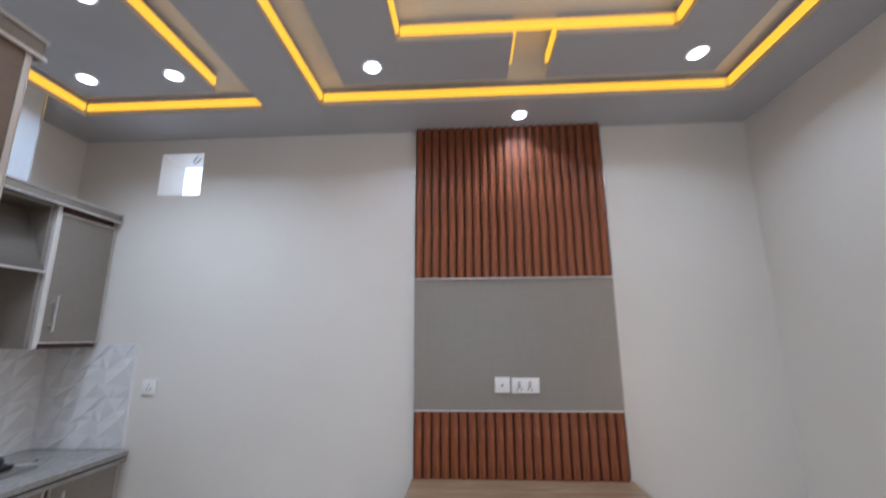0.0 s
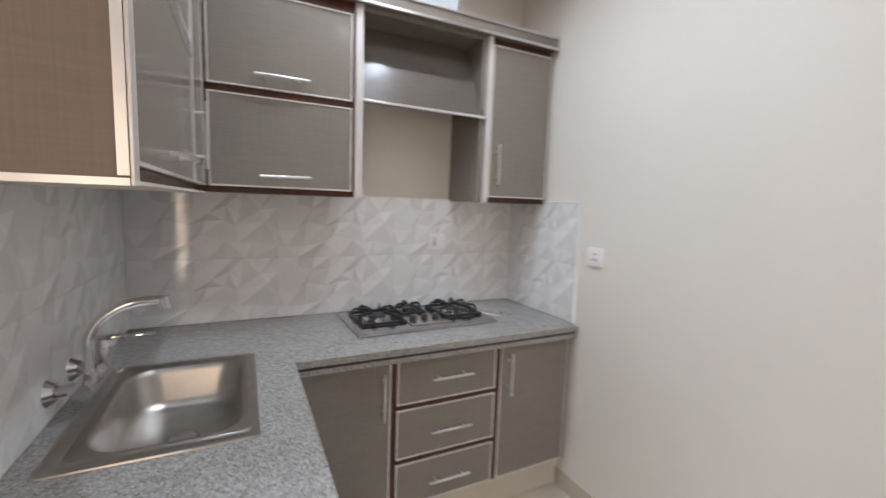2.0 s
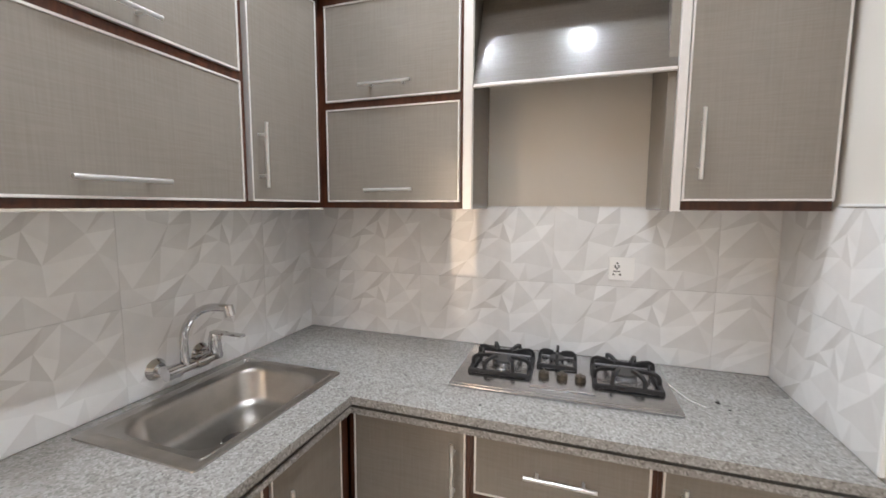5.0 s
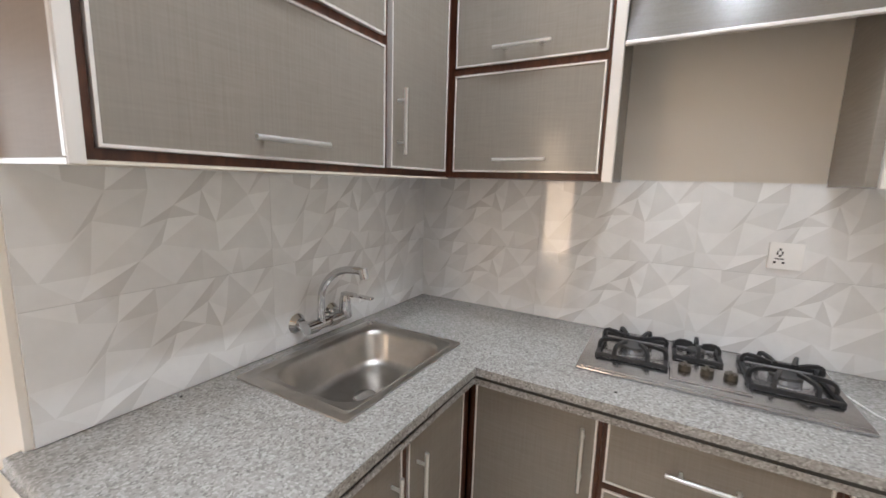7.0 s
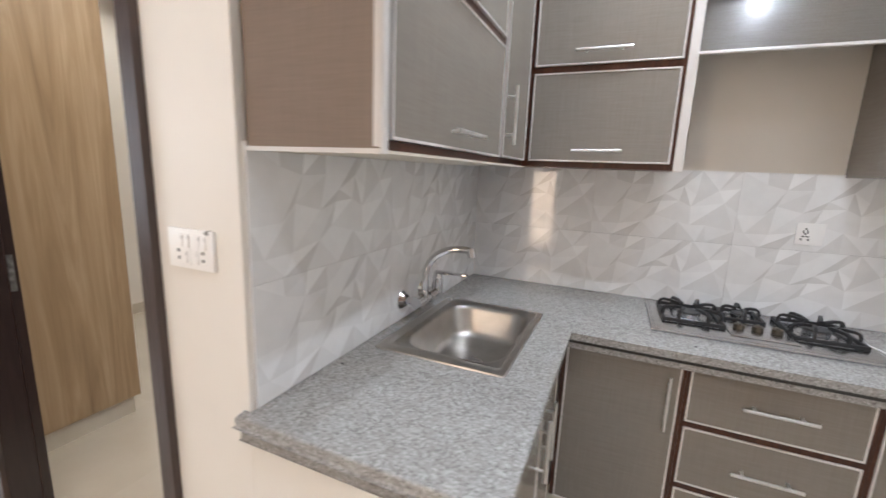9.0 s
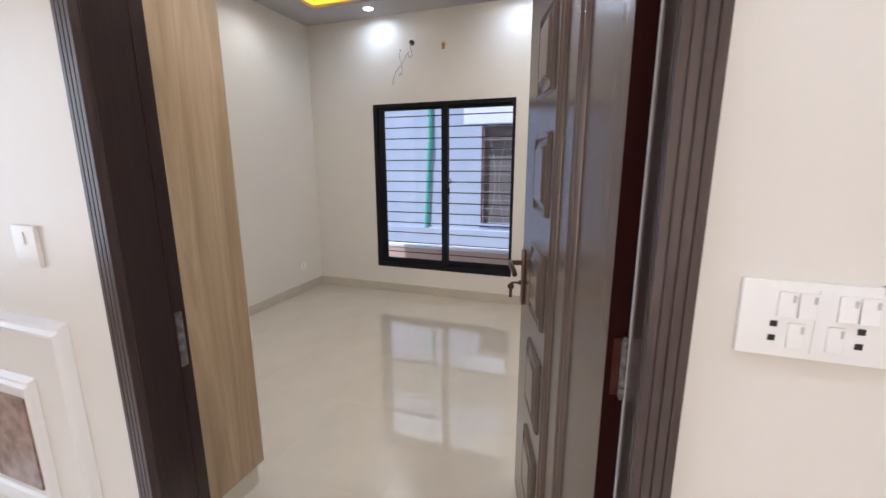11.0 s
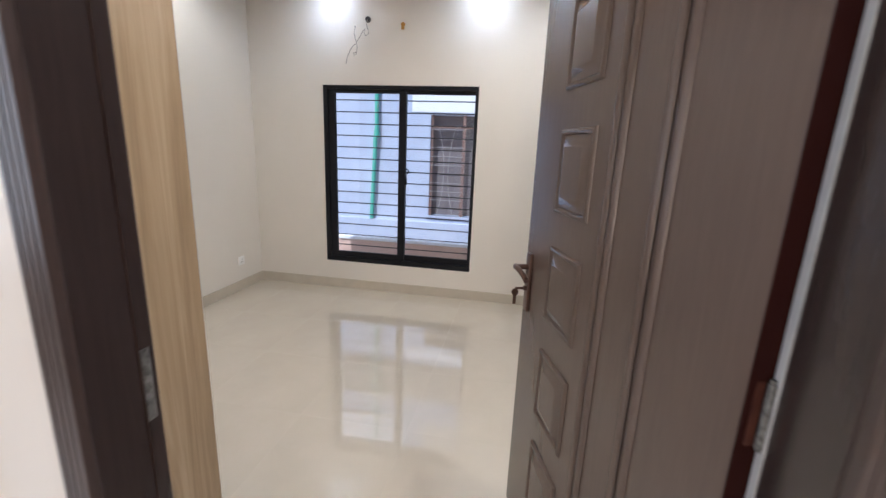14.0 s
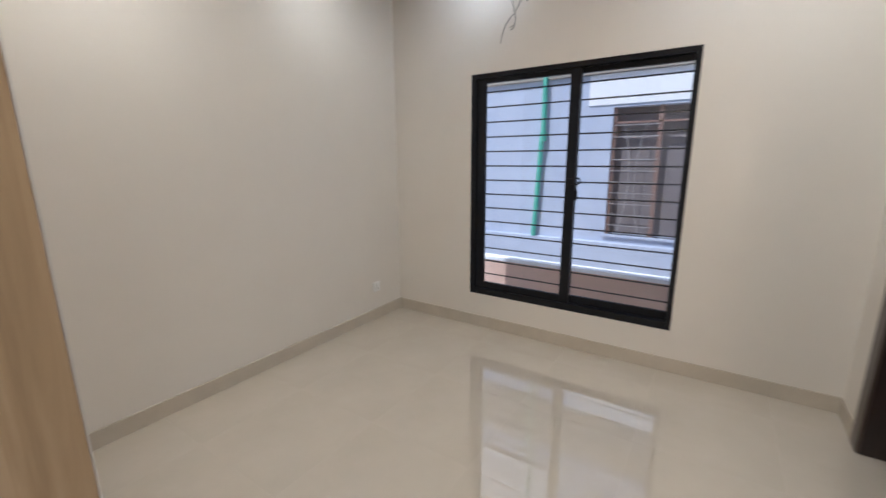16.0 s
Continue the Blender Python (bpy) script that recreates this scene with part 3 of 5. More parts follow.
def counter(z0, z1, ins, rnd):
    us = sorted({0.003, CX - ins, XE + 0.002, CE - ins, SINK[0], SINK[1]})
    vs = sorted({-0.015 + ins, 0.003, SINK[2], SINK[3], CY - ins, YT - 0.011})
    ok = lambda u, v: (u < CX - ins or v < CY - ins) and (v > 0.003 or u > XE + 0.002) and not inside(u, v, [SINK])
    bm = slab(us, vs, ok, z0, z1, lambda u, v, w: (u, v, w))
    corner = [e for e in bm.edges if all(abs(q.co.x - (CE - ins)) < 1e-4 and abs(q.co.y - (CY - ins)) < 1e-4 for q in e.verts)]
    bmesh.ops.bevel(bm, geom=corner, offset=0.03, segments=5, affect="EDGES", profile=0.5)
    if rnd:
        out = [e for e in bm.edges if abs(e.verts[0].co.z - e.verts[1].co.z) < 1e-6 and e.calc_face_angle(0) > 1.0
               and not all(SINK[0] - 0.001 < q.co.x < SINK[1] + 0.001 and SINK[2] - 0.001 < q.co.y < SINK[3] + 0.001 for q in e.verts)
               and any(q.co.x > 0.3 or q.co.y > 0.3 for q in e.verts)]
        bmesh.ops.bevel(bm, geom=out, offset=rnd, segments=3, affect="EDGES", profile=0.5)
    return bm


top = thing("worktop", (0.6, 0.3, 0.822), "speckled grey granite worktop in an L", "worktop")
part("slab", counter(0.8535, 0.88, 0.0, 0.006), GRANITE, top, soft=40)
part("joint", counter(0.8405, 0.853, 0.007, 0), GROOVE, top, "dark joint line")
part("edge_strip", counter(0.82, 0.84, 0.007, 0.004), GRANITE, top, "second granite strip under the edge")


# ---- faceted wall tiles ----
def facet_tile(w, h, seed):
    """A glazed tile with a print of leaning shards in six greys: origin at the lower left, face towards +z."""
    rnd = random.Random(seed)
    nx, ny, t = max(2, round(w / 0.072)), 4, 0.008
    bm = bmesh.new()
    g = 0.00035
    P, tall = {}, {}
    for i in range(nx + 1):
        for j in range(ny + 1):
            u, v = i / nx, j / ny
            if 0 < i < nx:
                u += rnd.uniform(-0.42, 0.42) / nx + 0.6 * (v - 0.5) / nx
            if 0 < j < ny:
                v += rnd.uniform(-0.4, 0.4) / ny
            P[i, j] = bm.verts.new((g + u * (w - 2 * g), g + v * (h - 2 * g), t))
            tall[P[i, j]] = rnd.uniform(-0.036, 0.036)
    for i in range(nx):
        for j in range(ny):
            a, b, c2, d2 = P[i, j], P[i + 1, j], P[i + 1, j + 1], P[i, j + 1]
            tris = ((a, b, c2), (a, c2, d2)) if rnd.random() < 0.6 else ((a, b, d2), (b, c2, d2))
            for side, tri in enumerate(tris):
                f = bm.faces.new(tri)
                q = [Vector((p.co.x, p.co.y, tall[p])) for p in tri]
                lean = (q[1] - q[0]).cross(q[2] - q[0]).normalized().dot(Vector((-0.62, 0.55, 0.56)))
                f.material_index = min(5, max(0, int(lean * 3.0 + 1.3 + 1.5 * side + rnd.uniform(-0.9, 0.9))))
    edge = [P[i, 0] for i in range(nx + 1)] + [P[nx, j] for j in range(1, ny + 1)] + [P[i, ny] for i in range(nx - 1, -1, -1)] + [P[0, j] for j in range(ny - 1, 0, -1)]
    low = [bm.verts.new((q.co.x, q.co.y, 0)) for q in edge]
    for k in range(len(edge)):
        n = (k + 1) % len(edge)
        bm.faces.new((edge[k], low[k], low[n], edge[n])).material_index = 0
    me = bpy.data.meshes.new("wall_tile")
    bm.to_mesh(me)
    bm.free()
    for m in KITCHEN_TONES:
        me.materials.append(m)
    return me


TILES = {}


def tile(parent, w, h, seed, m):
    key = (round(w, 3), round(h, 3), seed)
    if key not in TILES:
        TILES[key] = facet_tile(w, h, seed)
    ob = new("wall_tile", TILES[key])
    ob.parent = parent
    ob.matrix_local = Matrix.Translation(-ORIGIN[parent.name]) @ m


SEAM, TTOP = 1.17, 1.476
rows = ((0.8815, SEAM, 7), (SEAM, TTOP, 7))
ONX = Matrix(((0, 0, 1, 0), (1, 0, 0, 0), (0, 1, 0, 0), (0, 0, 0, 1)))      # tile's right along y, face to +x
ONY = Matrix(((-1, 0, 0, 0), (0, 0, 1, 0), (0, 1, 0, 0), (0, 0, 0, 1)))     # tile's right along -x, face to +y
ONT = Matrix(((1, 0, 0, 0), (0, 0, -1, 0), (0, 1, 0, 0), (0, 0, 0, 1)))     # tile's right along x, face to -y
sp = thing("splashback", (0.0, 1.0, 0.88), "glossy grey-white splashback of faceted tiles by the hob", "tiles", "splashback tiles", "structure")
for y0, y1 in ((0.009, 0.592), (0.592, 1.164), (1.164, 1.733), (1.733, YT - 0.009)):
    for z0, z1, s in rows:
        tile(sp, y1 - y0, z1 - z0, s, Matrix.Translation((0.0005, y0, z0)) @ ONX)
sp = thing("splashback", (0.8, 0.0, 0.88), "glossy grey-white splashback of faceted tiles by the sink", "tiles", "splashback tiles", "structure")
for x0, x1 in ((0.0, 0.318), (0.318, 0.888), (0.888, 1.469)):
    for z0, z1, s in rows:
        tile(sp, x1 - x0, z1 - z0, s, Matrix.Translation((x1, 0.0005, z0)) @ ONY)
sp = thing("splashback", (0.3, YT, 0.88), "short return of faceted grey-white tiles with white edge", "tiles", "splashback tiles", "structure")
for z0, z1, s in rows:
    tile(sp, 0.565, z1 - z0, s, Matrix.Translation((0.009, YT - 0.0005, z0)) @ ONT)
bm = bmesh.new()
cuboid(bm, 0.575, 0.584, YT - 0.011, YT - 0.0005, 0.8815, TTOP + 0.008, 0.001)
cuboid(bm, 0.33, 0.5745, YT - 0.011, YT - 0.0005, TTOP + 0.001, TTOP + 0.008, 0.001)
part("edge_trim", bm, WHITE_TRIM, sp, "white tile edge trim")

# ---- sink and mixer tap ----
s = thing("sink", (0.73, 0.25, 0.88), "stainless steel single-bowl sink set in the granite", "sink")


def loop(bm, x0, x1, y0, y1, z, r, n=6):
    out = []
    for cx, cy, a0 in ((x1 - r, y1 - r, 0), (x0 + r, y1 - r, 90), (x0 + r, y0 + r, 180), (x1 - r, y0 + r, 270)):
        for k in range(n + 1):
            a = radians(a0 + 90 * k / n)
            out.append(bm.verts.new((cx + r * math.cos(a), cy + r * math.sin(a), z)))
    return out


def loft(bm, loops, close=True):
    for a, b in zip(loops, loops[1:]):
        for k in range(len(a)):
            n = (k + 1) % len(a)
            bm.faces.new((a[k], a[n], b[n], b[k]))
    if close:
        bm.faces.new(loops[-1])


bm = bmesh.new()
loft(bm, [loop(bm, 0.455, 1.018, 0.045, 0.47, 0.8805, 0.012), loop(bm, 0.456, 1.017, 0.046, 0.469, 0.8845, 0.012),
          loop(bm, 0.461, 1.012, 0.051, 0.464, 0.886, 0.012), loop(bm, 0.468, 0.999, 0.058, 0.453, 0.8848, 0.014),
          loop(bm, 0.476, 0.991, 0.08, 0.45, 0.8846, 0.02), loop(bm, 0.482, 0.985, 0.086, 0.448, 0.8875, 0.02), loop(bm, 0.49, 0.977, 0.094, 0.446, 0.884, 0.025),
          loop(bm, 0.5, 0.967, 0.104, 0.44, 0.8832, 0.08), loop(bm, 0.506, 0.961, 0.109, 0.435, 0.879, 0.08), loop(bm, 0.51, 0.957, 0.113, 0.431, 0.868, 0.08),
          loop(bm, 0.524, 0.943, 0.127, 0.418, 0.782, 0.08), loop(bm, 0.532, 0.935, 0.134, 0.411, 0.768, 0.078), loop(bm, 0.548, 0.919, 0.15, 0.396, 0.76, 0.074),
          loop(bm, 0.6, 0.87, 0.2, 0.35, 0.756, 0.06)])
for v in bm.verts:
    v.co.x = 0.477 + (v.co.x - 0.455) * 1.0435
    v.co.y = 0.055 + (v.co.y - 0.045) * 0.991
ob = part("bowl", bm, STEEL, s, soft=40)
part("drain", rod((0.769, 0.283, 0.7565), (0.769, 0.283, 0.7605), 0.04, 0.036, 24), CHROME, s, "chrome drain", 40)
part("overflow_plug", rod((0.51, 0.086, 0.8835), (0.51, 0.086, 0.893), 0.013, 0.01, 16), CHROME, s, "small chrome tap-hole cap", 40)

t = thing("mixer_tap", (0.71, 0.05, 0.955), "chrome wall-mounted mixer tap with a swan-neck spout", "tap")
for x in (0.8, 0.64):
    bm = bmesh.new()
    cyl(bm, (x, 0.0085, 0.955), (x, 0.026, 0.955), 0.035, 0.022, 24)
    cyl(bm, (x, 0.024, 0.955), (x, 0.07, 0.955), 0.014, n=16)
    cyl(bm, (x, 0.05, 0.955), (x, 0.068, 0.955), 0.018, n=6)
    part("wall_flange", bm, CHROME, t, soft=40)
bm = bmesh.new()
cyl(bm, (0.818, 0.078, 0.955), (0.622, 0.078, 0.955), 0.0165, n=20)
for x in (0.8, 0.7):
    cyl(bm, (x + 0.022, 0.078, 0.955), (x - 0.022, 0.078, 0.955), 0.0215, n=20)
cyl(bm, (0.64, 0.078, 0.95), (0.64, 0.078, 1.012), 0.023, 0.02, 20)
cyl(bm, (0.755, 0.078, 0.955), (0.755, 0.078, 0.992), 0.016, 0.013, 18)
part("body", bm, CHROME, t, soft=40)
bm = bmesh.new()
pts = [(0.755, 0.078, 0.985), (0.755, 0.078, 1.02)] + [(0.755 - 0.018 * k / 9, 0.078 + 0.125 - 0.125 * math.cos(k * math.pi / 2 / 9), 1.045 + 0.112 * math.sin(k * math.pi / 2 / 9)) for k in range(10)]
pts += [(0.733, 0.225, 1.157), (0.73, 0.244, 1.153)]
tube(bm, pts, 0.0125, 14)
cyl(bm, (0.731, 0.24, 1.164), (0.7295, 0.248, 1.132), 0.0155, 0.0145, 16)
part("spout", bm, CHROME, t, soft=50)
bm = bmesh.new()
cyl(bm, (0.64, 0.078, 1.0125), (0.64, 0.078, 1.034), 0.021, 0.015, 18)
cuboid(bm, 0.626, 0.654, 0.068, 0.125, 1.031, 1.042, 0.004)
cuboid(bm, 0.629, 0.651, 0.118, 0.205, 1.033, 1.041, 0.003)
part("lever", bm, CHROME, t, soft=40)

# ---- hob ----
h = thing("gas_hob", (0.24, 1.22, 0.88), "stainless steel gas hob with three burners", "hob")
bm = bmesh.new()
cuboid(bm, 0.048, 0.448, 0.863, 1.56, 0.8805, 0.8925, 0.005)
cuboid(bm, 0.06, 0.436, 0.875, 1.548, 0.886, 0.8945, 0.0022)
part("plate", bm, HOB_STEEL, h, soft=40)
bm = bmesh.new()
cuboid(bm, 0.255, 0.4, 1.122, 1.325, 0.8935, 0.9, 0.003)
cuboid(bm, 0.262, 0.393, 1.129, 1.318, 0.898, 0.9015, 0.0015)
part("control_panel", bm, HOB_STEEL, h, "raised steel control panel")
for y in (1.163, 1.222, 1.281):
    bm = bmesh.new()
    cyl(bm, (0.315, y, 0.8965), (0.315, y, 0.8995), 0.022, 0.021, 20)
    cyl(bm, (0.315, y, 0.8995), (0.315, y, 0.917), 0.0185, 0.017, 20)
    cuboid(bm, 0.299, 0.331, y - 0.0045, y + 0.0045, 0.9165, 0.9215, 0.0015)
    part("knob", bm, KNOB, h, "bronze control knob", 40)


def burner(x, y, r):
    bm = bmesh.new()
    cyl(bm, (x, y, 0.891), (x, y, 0.896), r * 1.45, r * 1.35, 28)
    cyl(bm, (x, y, 0.896), (x, y, 0.91), r * 0.95, r, 28)
    b = part("burner", bm, HOB_STEEL, h, "aluminium burner ring", 40)
    part("burner_cap", rod((x, y, 0.9105), (x, y, 0.917), r * 0.98, r * 0.9, 28), BURNER, b, "black enamel cap", 40)


def pan_support(x0, x1, y0, y1, hole, twin=True, z=0.937):
    """A flat frame with square fingers that rise from it and reach in over the burner."""
    bm = bmesh.new()
    b, q = 0.006, 0.0052
    xc, yc = (x0 + x1) / 2, (y0 + y1) / 2
    for x in (x0, x1):
        cuboid(bm, x - b, x + b, y0 - b, y1 + b, 0.897, 0.91, 0.002)
    for y in (y0, y1):
        cuboid(bm, x0, x1, y - b, y + b, 0.897, 0.91, 0.002)
    for x in (x0, x1):
        for y in (y0, y1):
            cuboid(bm, x - b, x + b, y - b, y + b, 0.8935, 0.8975)

    def finger(ax, ay, tx, ty):
        a, t = Vector((ax, ay, 0)), Vector((tx, ty, 0))
        d = (t - a).normalized()
        pts = [(a, 0.9), (a, z - 0.014), (a + d * 0.004, z - 0.005), (a + d * 0.012, z), (a.lerp(t, 0.55), z + 0.001), (t, z - 0.004)]
        n = Vector((-d.y, d.x, 0)) * q
        rings = []
        for k, (p, h_) in enumerate(pts):
            c_ = Vector((p.x, p.y, h_))
            up = d * q if k < 2 else (d * q * 0.7 + Vector((0, 0, -q * 0.7)) if k == 2 else Vector((0, 0, -q)))
            rings.append([bm.verts.new(c_ + n + up), bm.verts.new(c_ - n + up), bm.verts.new(c_ - n - up), bm.verts.new(c_ + n - up)])
        for r0, r1 in zip(rings, rings[1:]):
            for k in range(4):
                bm.faces.new((r0[k], r0[(k + 1) % 4], r1[(k + 1) % 4], r1[k]))
        bm.faces.new(rings[0][::-1])
        bm.faces.new(rings[-1])

    for f in ((0.26, 0.74) if twin else (0.5,)):
        for x, sg in ((x0, 1), (x1, -1)):
            y = y0 + (y1 - y0) * f
            finger(x, y, xc - sg * hole, yc + (y - yc) * 0.45)
    for f in ((0.22, 0.78) if twin else (0.5,)):
        for y, sg in ((y0, 1), (y1, -1)):
            x = x0 + (x1 - x0) * f
            finger(x, y, xc + (x - xc) * 0.45, yc - sg * hole)
    part("pan_support", bm, IRON, h, "black cast-iron pan support", 30)


burner(0.228, 1.012, 0.042)
burner(0.152, 1.2, 0.028)
burner(0.228, 1.424, 0.042)
pan_support(0.115, 0.34, 0.912, 1.112, 0.03)
pan_support(0.085, 0.222, 1.138, 1.266, 0.014, False)
pan_support(0.115, 0.34, 1.326, 1.522, 0.03)
h.rotation_euler = (0, 0, radians(1.4))
bm = bmesh.new()
tube(bm, [(0.2, 1.562, 0.8835), (0.25, 1.575, 0.886), (0.31, 1.6, 0.8845), (0.345, 1.635, 0.8835)], 0.0015, 8)
solid("loose_wire", bm, PLASTIC, "short white wire lying on the granite", "wire", at=(0.25, 1.6, 0.881))


# ---- switches and sockets ----
def plate(name, face, at, a0, a1, z0, z1, label, holes="", rockers=0):
    """A wall plate on the plane 'x+', 'y+' or 'y-'; holes: rows of socket slots."""
    sgn = -1 if face[1] == "-" else 1

    def b(bm, u0, u1, w0, w1, d0, d1, bev=0.0):
        lo, hi = sorted((at + sgn * d0, at + sgn * d1))
        if face[0] == "x":
            cuboid(bm, lo, hi, u0, u1, w0, w1, bev)
        else:
            cuboid(bm, u0, u1, lo, hi, w0, w1, bev)

    mid = ((at, (a0 + a1) / 2, z0) if face[0] == "x" else ((a0 + a1) / 2, at, z0))
    ob = thing(name, mid, label, "switch" if rockers else "socket", "wall plates")
    bm = bmesh.new()
    b(bm, a0, a1, z0, z1, 0.0005, 0.01, 0.002)
    part("cover_plate", bm, PLASTIC, ob, soft=40)
    w, hh = a1 - a0, z1 - z0
    for k in range(rockers):
        bm = bmesh.new()
        f = (k + 0.6) / (rockers + 0.2)
        u = a0 + w * f
        b(bm, u - w * 0.07, u + w * 0.07, z0 + hh * 0.55, z1 - hh * 0.14, 0.0101, 0.014, 0.001)
        part("rocker", bm, PLASTIC, ob)
    for fu, fz, kind in holes:
        bm = bmesh.new()
        u, z = a0 + w * fu, z0 + hh * fz
        sw, sh = (0.0055, 0.0022) if kind == "h" else (0.0022, 0.006) if kind == "v" else (0.0034, 0.0034)
        b(bm, u - sw, u + sw, z - sh, z + sh, 0.01005, 0.0108)
        part("slot", bm, HOLE, ob)
    return ob


uni = [(0.5, 0.74, "d"), (0.42, 0.6, "v"), (0.58, 0.6, "v"), (0.5, 0.5, "d"), (0.42, 0.38, "h"), (0.58, 0.38, "h"), (0.36, 0.24, "d"), (0.64, 0.24, "d")]
plate("wall_socket", "x+", 0.0085, 1.372, 1.462, 1.197, 1.284, "white multi-standard socket on the tiled wall", [(0.36 * 0.9 + (q[0] - 0.5) * 0.9, q[1], q[2]) for q in uni])
plate("wall_socket", "y-", YT, 0.646, 0.733, 1.185, 1.272, "white three-pin socket beside the tiles", [(0.5, 0.66, "v"), (0.38, 0.36, "v"), (0.62, 0.36, "v")])
plate("wall_socket", "y-", 1.877, 2.752, 2.836, 1.208, 1.292, "white aerial socket on the television panel", [(0.5, 0.5, "d"), (0.5, 0.47, "h")])
plate("wall_socket", "y-", 1.877, 2.846, 3.0, 1.205, 1.288, "white double socket on the television panel", [(0.5 * f + o, q, k) for o in (0.02, 0.4) for f, q, k in uni])
holes = [(u, z, k) for u in (0.235, 0.785) for z, k in ((0.44, "d"), (0.25, "d"))]
SY0, SY1, SZ0, SZ1 = -0.22, -0.076, 1.194, 1.284
sw = plate("switch_plate", "x+", XE, SY0, SY1, SZ0, SZ1, "double white switch and socket plate by the bedroom door", holes)
for u, w_, f0, f1 in ((0.3, 0.12, 0.54, 0.87), (0.435, 0.12, 0.54, 0.87), (0.68, 0.12, 0.54, 0.87), (0.81, 0.12, 0.54, 0.87), (0.385, 0.11, 0.14, 0.47), (0.635, 0.11, 0.14, 0.47)):
    yc, zh = SY0 + (SY1 - SY0) * u, SZ1 - SZ0
    hw = (SY1 - SY0) * w_ / 2
    bm = box(XE + 0.0101, XE + 0.0145, yc - hw, yc + hw, SZ0 + zh * f0, SZ0 + zh * f1, 0.0012)
    for v in bm.verts:
        if v.co.x > XE + 0.012:
            v.co.x -= (v.co.z - SZ0 - zh * f0) / (zh * (f1 - f0)) * 0.003
    rk = part("rocker", bm, PLASTIC, sw)
    part("indicator", box(XE + 0.0118, XE + 0.0132, yc + hw * 0.5, yc + hw * 0.8, SZ0 + zh * (f1 - 0.13), SZ0 + zh * (f1 - 0.04), 0.0003), SEAL, rk, "small grey indicator lens")
part("gap", box(XE + 0.0101, XE + 0.0104, SY0 + 0.071, SY0 + 0.0715, SZ0 + 0.008, SZ1 - 0.008), SEAL, sw, "fine joint between the two modules")
bm = bmesh.new()
cyl(bm, (XE + 0.0005, SY1 - 0.014, SZ1 - 0.004), (XE + 0.014, SY1 - 0.014, SZ1 - 0.004), 0.0055, 0.0045, 10)
part("plaster_smear", bm, CONCRETE, sw, "grey dab of plaster on the plate's corner", 40)
plate("switch_plate", "x+", XE, -1.645, -1.56, 1.182, 1.278, "white switch plate beside the bedroom door", [], 1)
plate("wall_socket", "y+", BY0, -1.66, -1.575, 0.25, 0.335, "white socket low on the bedroom wall", [(0.5, 0.66, "v"), (0.38, 0.36, "v"), (0.62, 0.36, "v")])


# crumbs of grout left on the worktop
rnd = random.Random(5)
bm = bmesh.new()
for x, y, q in ((0.03, 0.62, 0.006), (0.05, 0.3, 0.004), (0.3, 1.68, 0.008), (0.34, 1.7, 0.004), (0.5, 0.6, 0.003), (0.55, 1.0, 0.004), (1.2, 0.04, 0.004), (0.42, 0.7, 0.003)):
    b = bmesh.new()
    bmesh.ops.create_icosphere(b, subdivisions=1, radius=q)
    for v in b.verts:
        v.co = Vector((x + v.co.x * rnd.uniform(0.7, 1.6), y + v.co.y * rnd.uniform(0.7, 1.5), 0.8805 + q * 0.5 + v.co.z * 0.5))
    merge(bm, b)
solid("grout_crumbs", bm, GROOVE, "small dark crumbs of grout on the granite", "crumbs", kind="stuff", at=(0.3, 0.6, 0.88))

# ---- television wall ----
PX0, PX1, PY = 2.292, 3.457, 1.88
tvp = thing("slatted_feature_wall", (2.87, YT, 0.756), "wall panel of red-brown slats with a grey laminate centre", "wall panel")
part("backing", box(PX0, PX1, PY + 0.012, YT - 0.001, 0.757, H - 0.002), SLAT_BACK, tvp, "dark backing board")
part("centre_board", box(PX0, PX1, PY - 0.002, PY + 0.0115, 1.114, 1.852, 0.001), GREY_LAM, tvp, "grey laminate board")
for z in (1.106, 1.8525):
    part("trim", box(PX0, PX1, PY - 0.008, PY + 0.0115, z, z + 0.007, 0.001), EDGE, tvp, "silver trim strip")
part("side_trim", box(PX0 - 0.006, PX0 - 0.0005, PY - 0.004, YT - 0.001, 0.757, H - 0.002, 0.001), EDGE, tvp, "silver side trim")
part("side_trim", box(PX1 + 0.0005, PX1 + 0.006, PY - 0.004, YT - 0.001, 0.757, H - 0.002, 0.001), EDGE, tvp, "silver side trim")
NS = 23
pitch = (PX1 - PX0) / NS


def slat_mesh(z0, z1):
    bm = bmesh.new()
    w, d = pitch * 0.795, 0.02
    prof = [(-w / 2, 0), (-w / 2, -d * 0.55), (-w * 0.3, -d * 0.9), (0, -d), (w * 0.3, -d * 0.9), (w / 2, -d * 0.55), (w / 2, 0)]
    a, b = [bm.verts.new((x, y, z0)) for x, y in prof], [bm.verts.new((x, y, z1)) for x, y in prof]
    for k in range(len(prof) - 1):
        bm.faces.new((a[k], a[k + 1], b[k + 1], b[k]))
    bm.faces.new(a)
    bm.faces.new(b)
    bmesh.ops.recalc_face_normals(bm, faces=bm.faces)
    me = bpy.data.meshes.new("slat")
    bm.to_mesh(me)
    bm.free()
    me.materials.append(SLAT)
    return me


for z0, z1 in ((0.758, 1.105), (1.861, H - 0.003)):
    me = slat_mesh(z0, z1)
    for k in range(NS):
        ob = new("slat", me)
        ob.parent = tvp
        ob.location = Vector((PX0 + pitch * (k + 0.5), PY + 0.012, 0)) - ORIGIN[tvp.name]

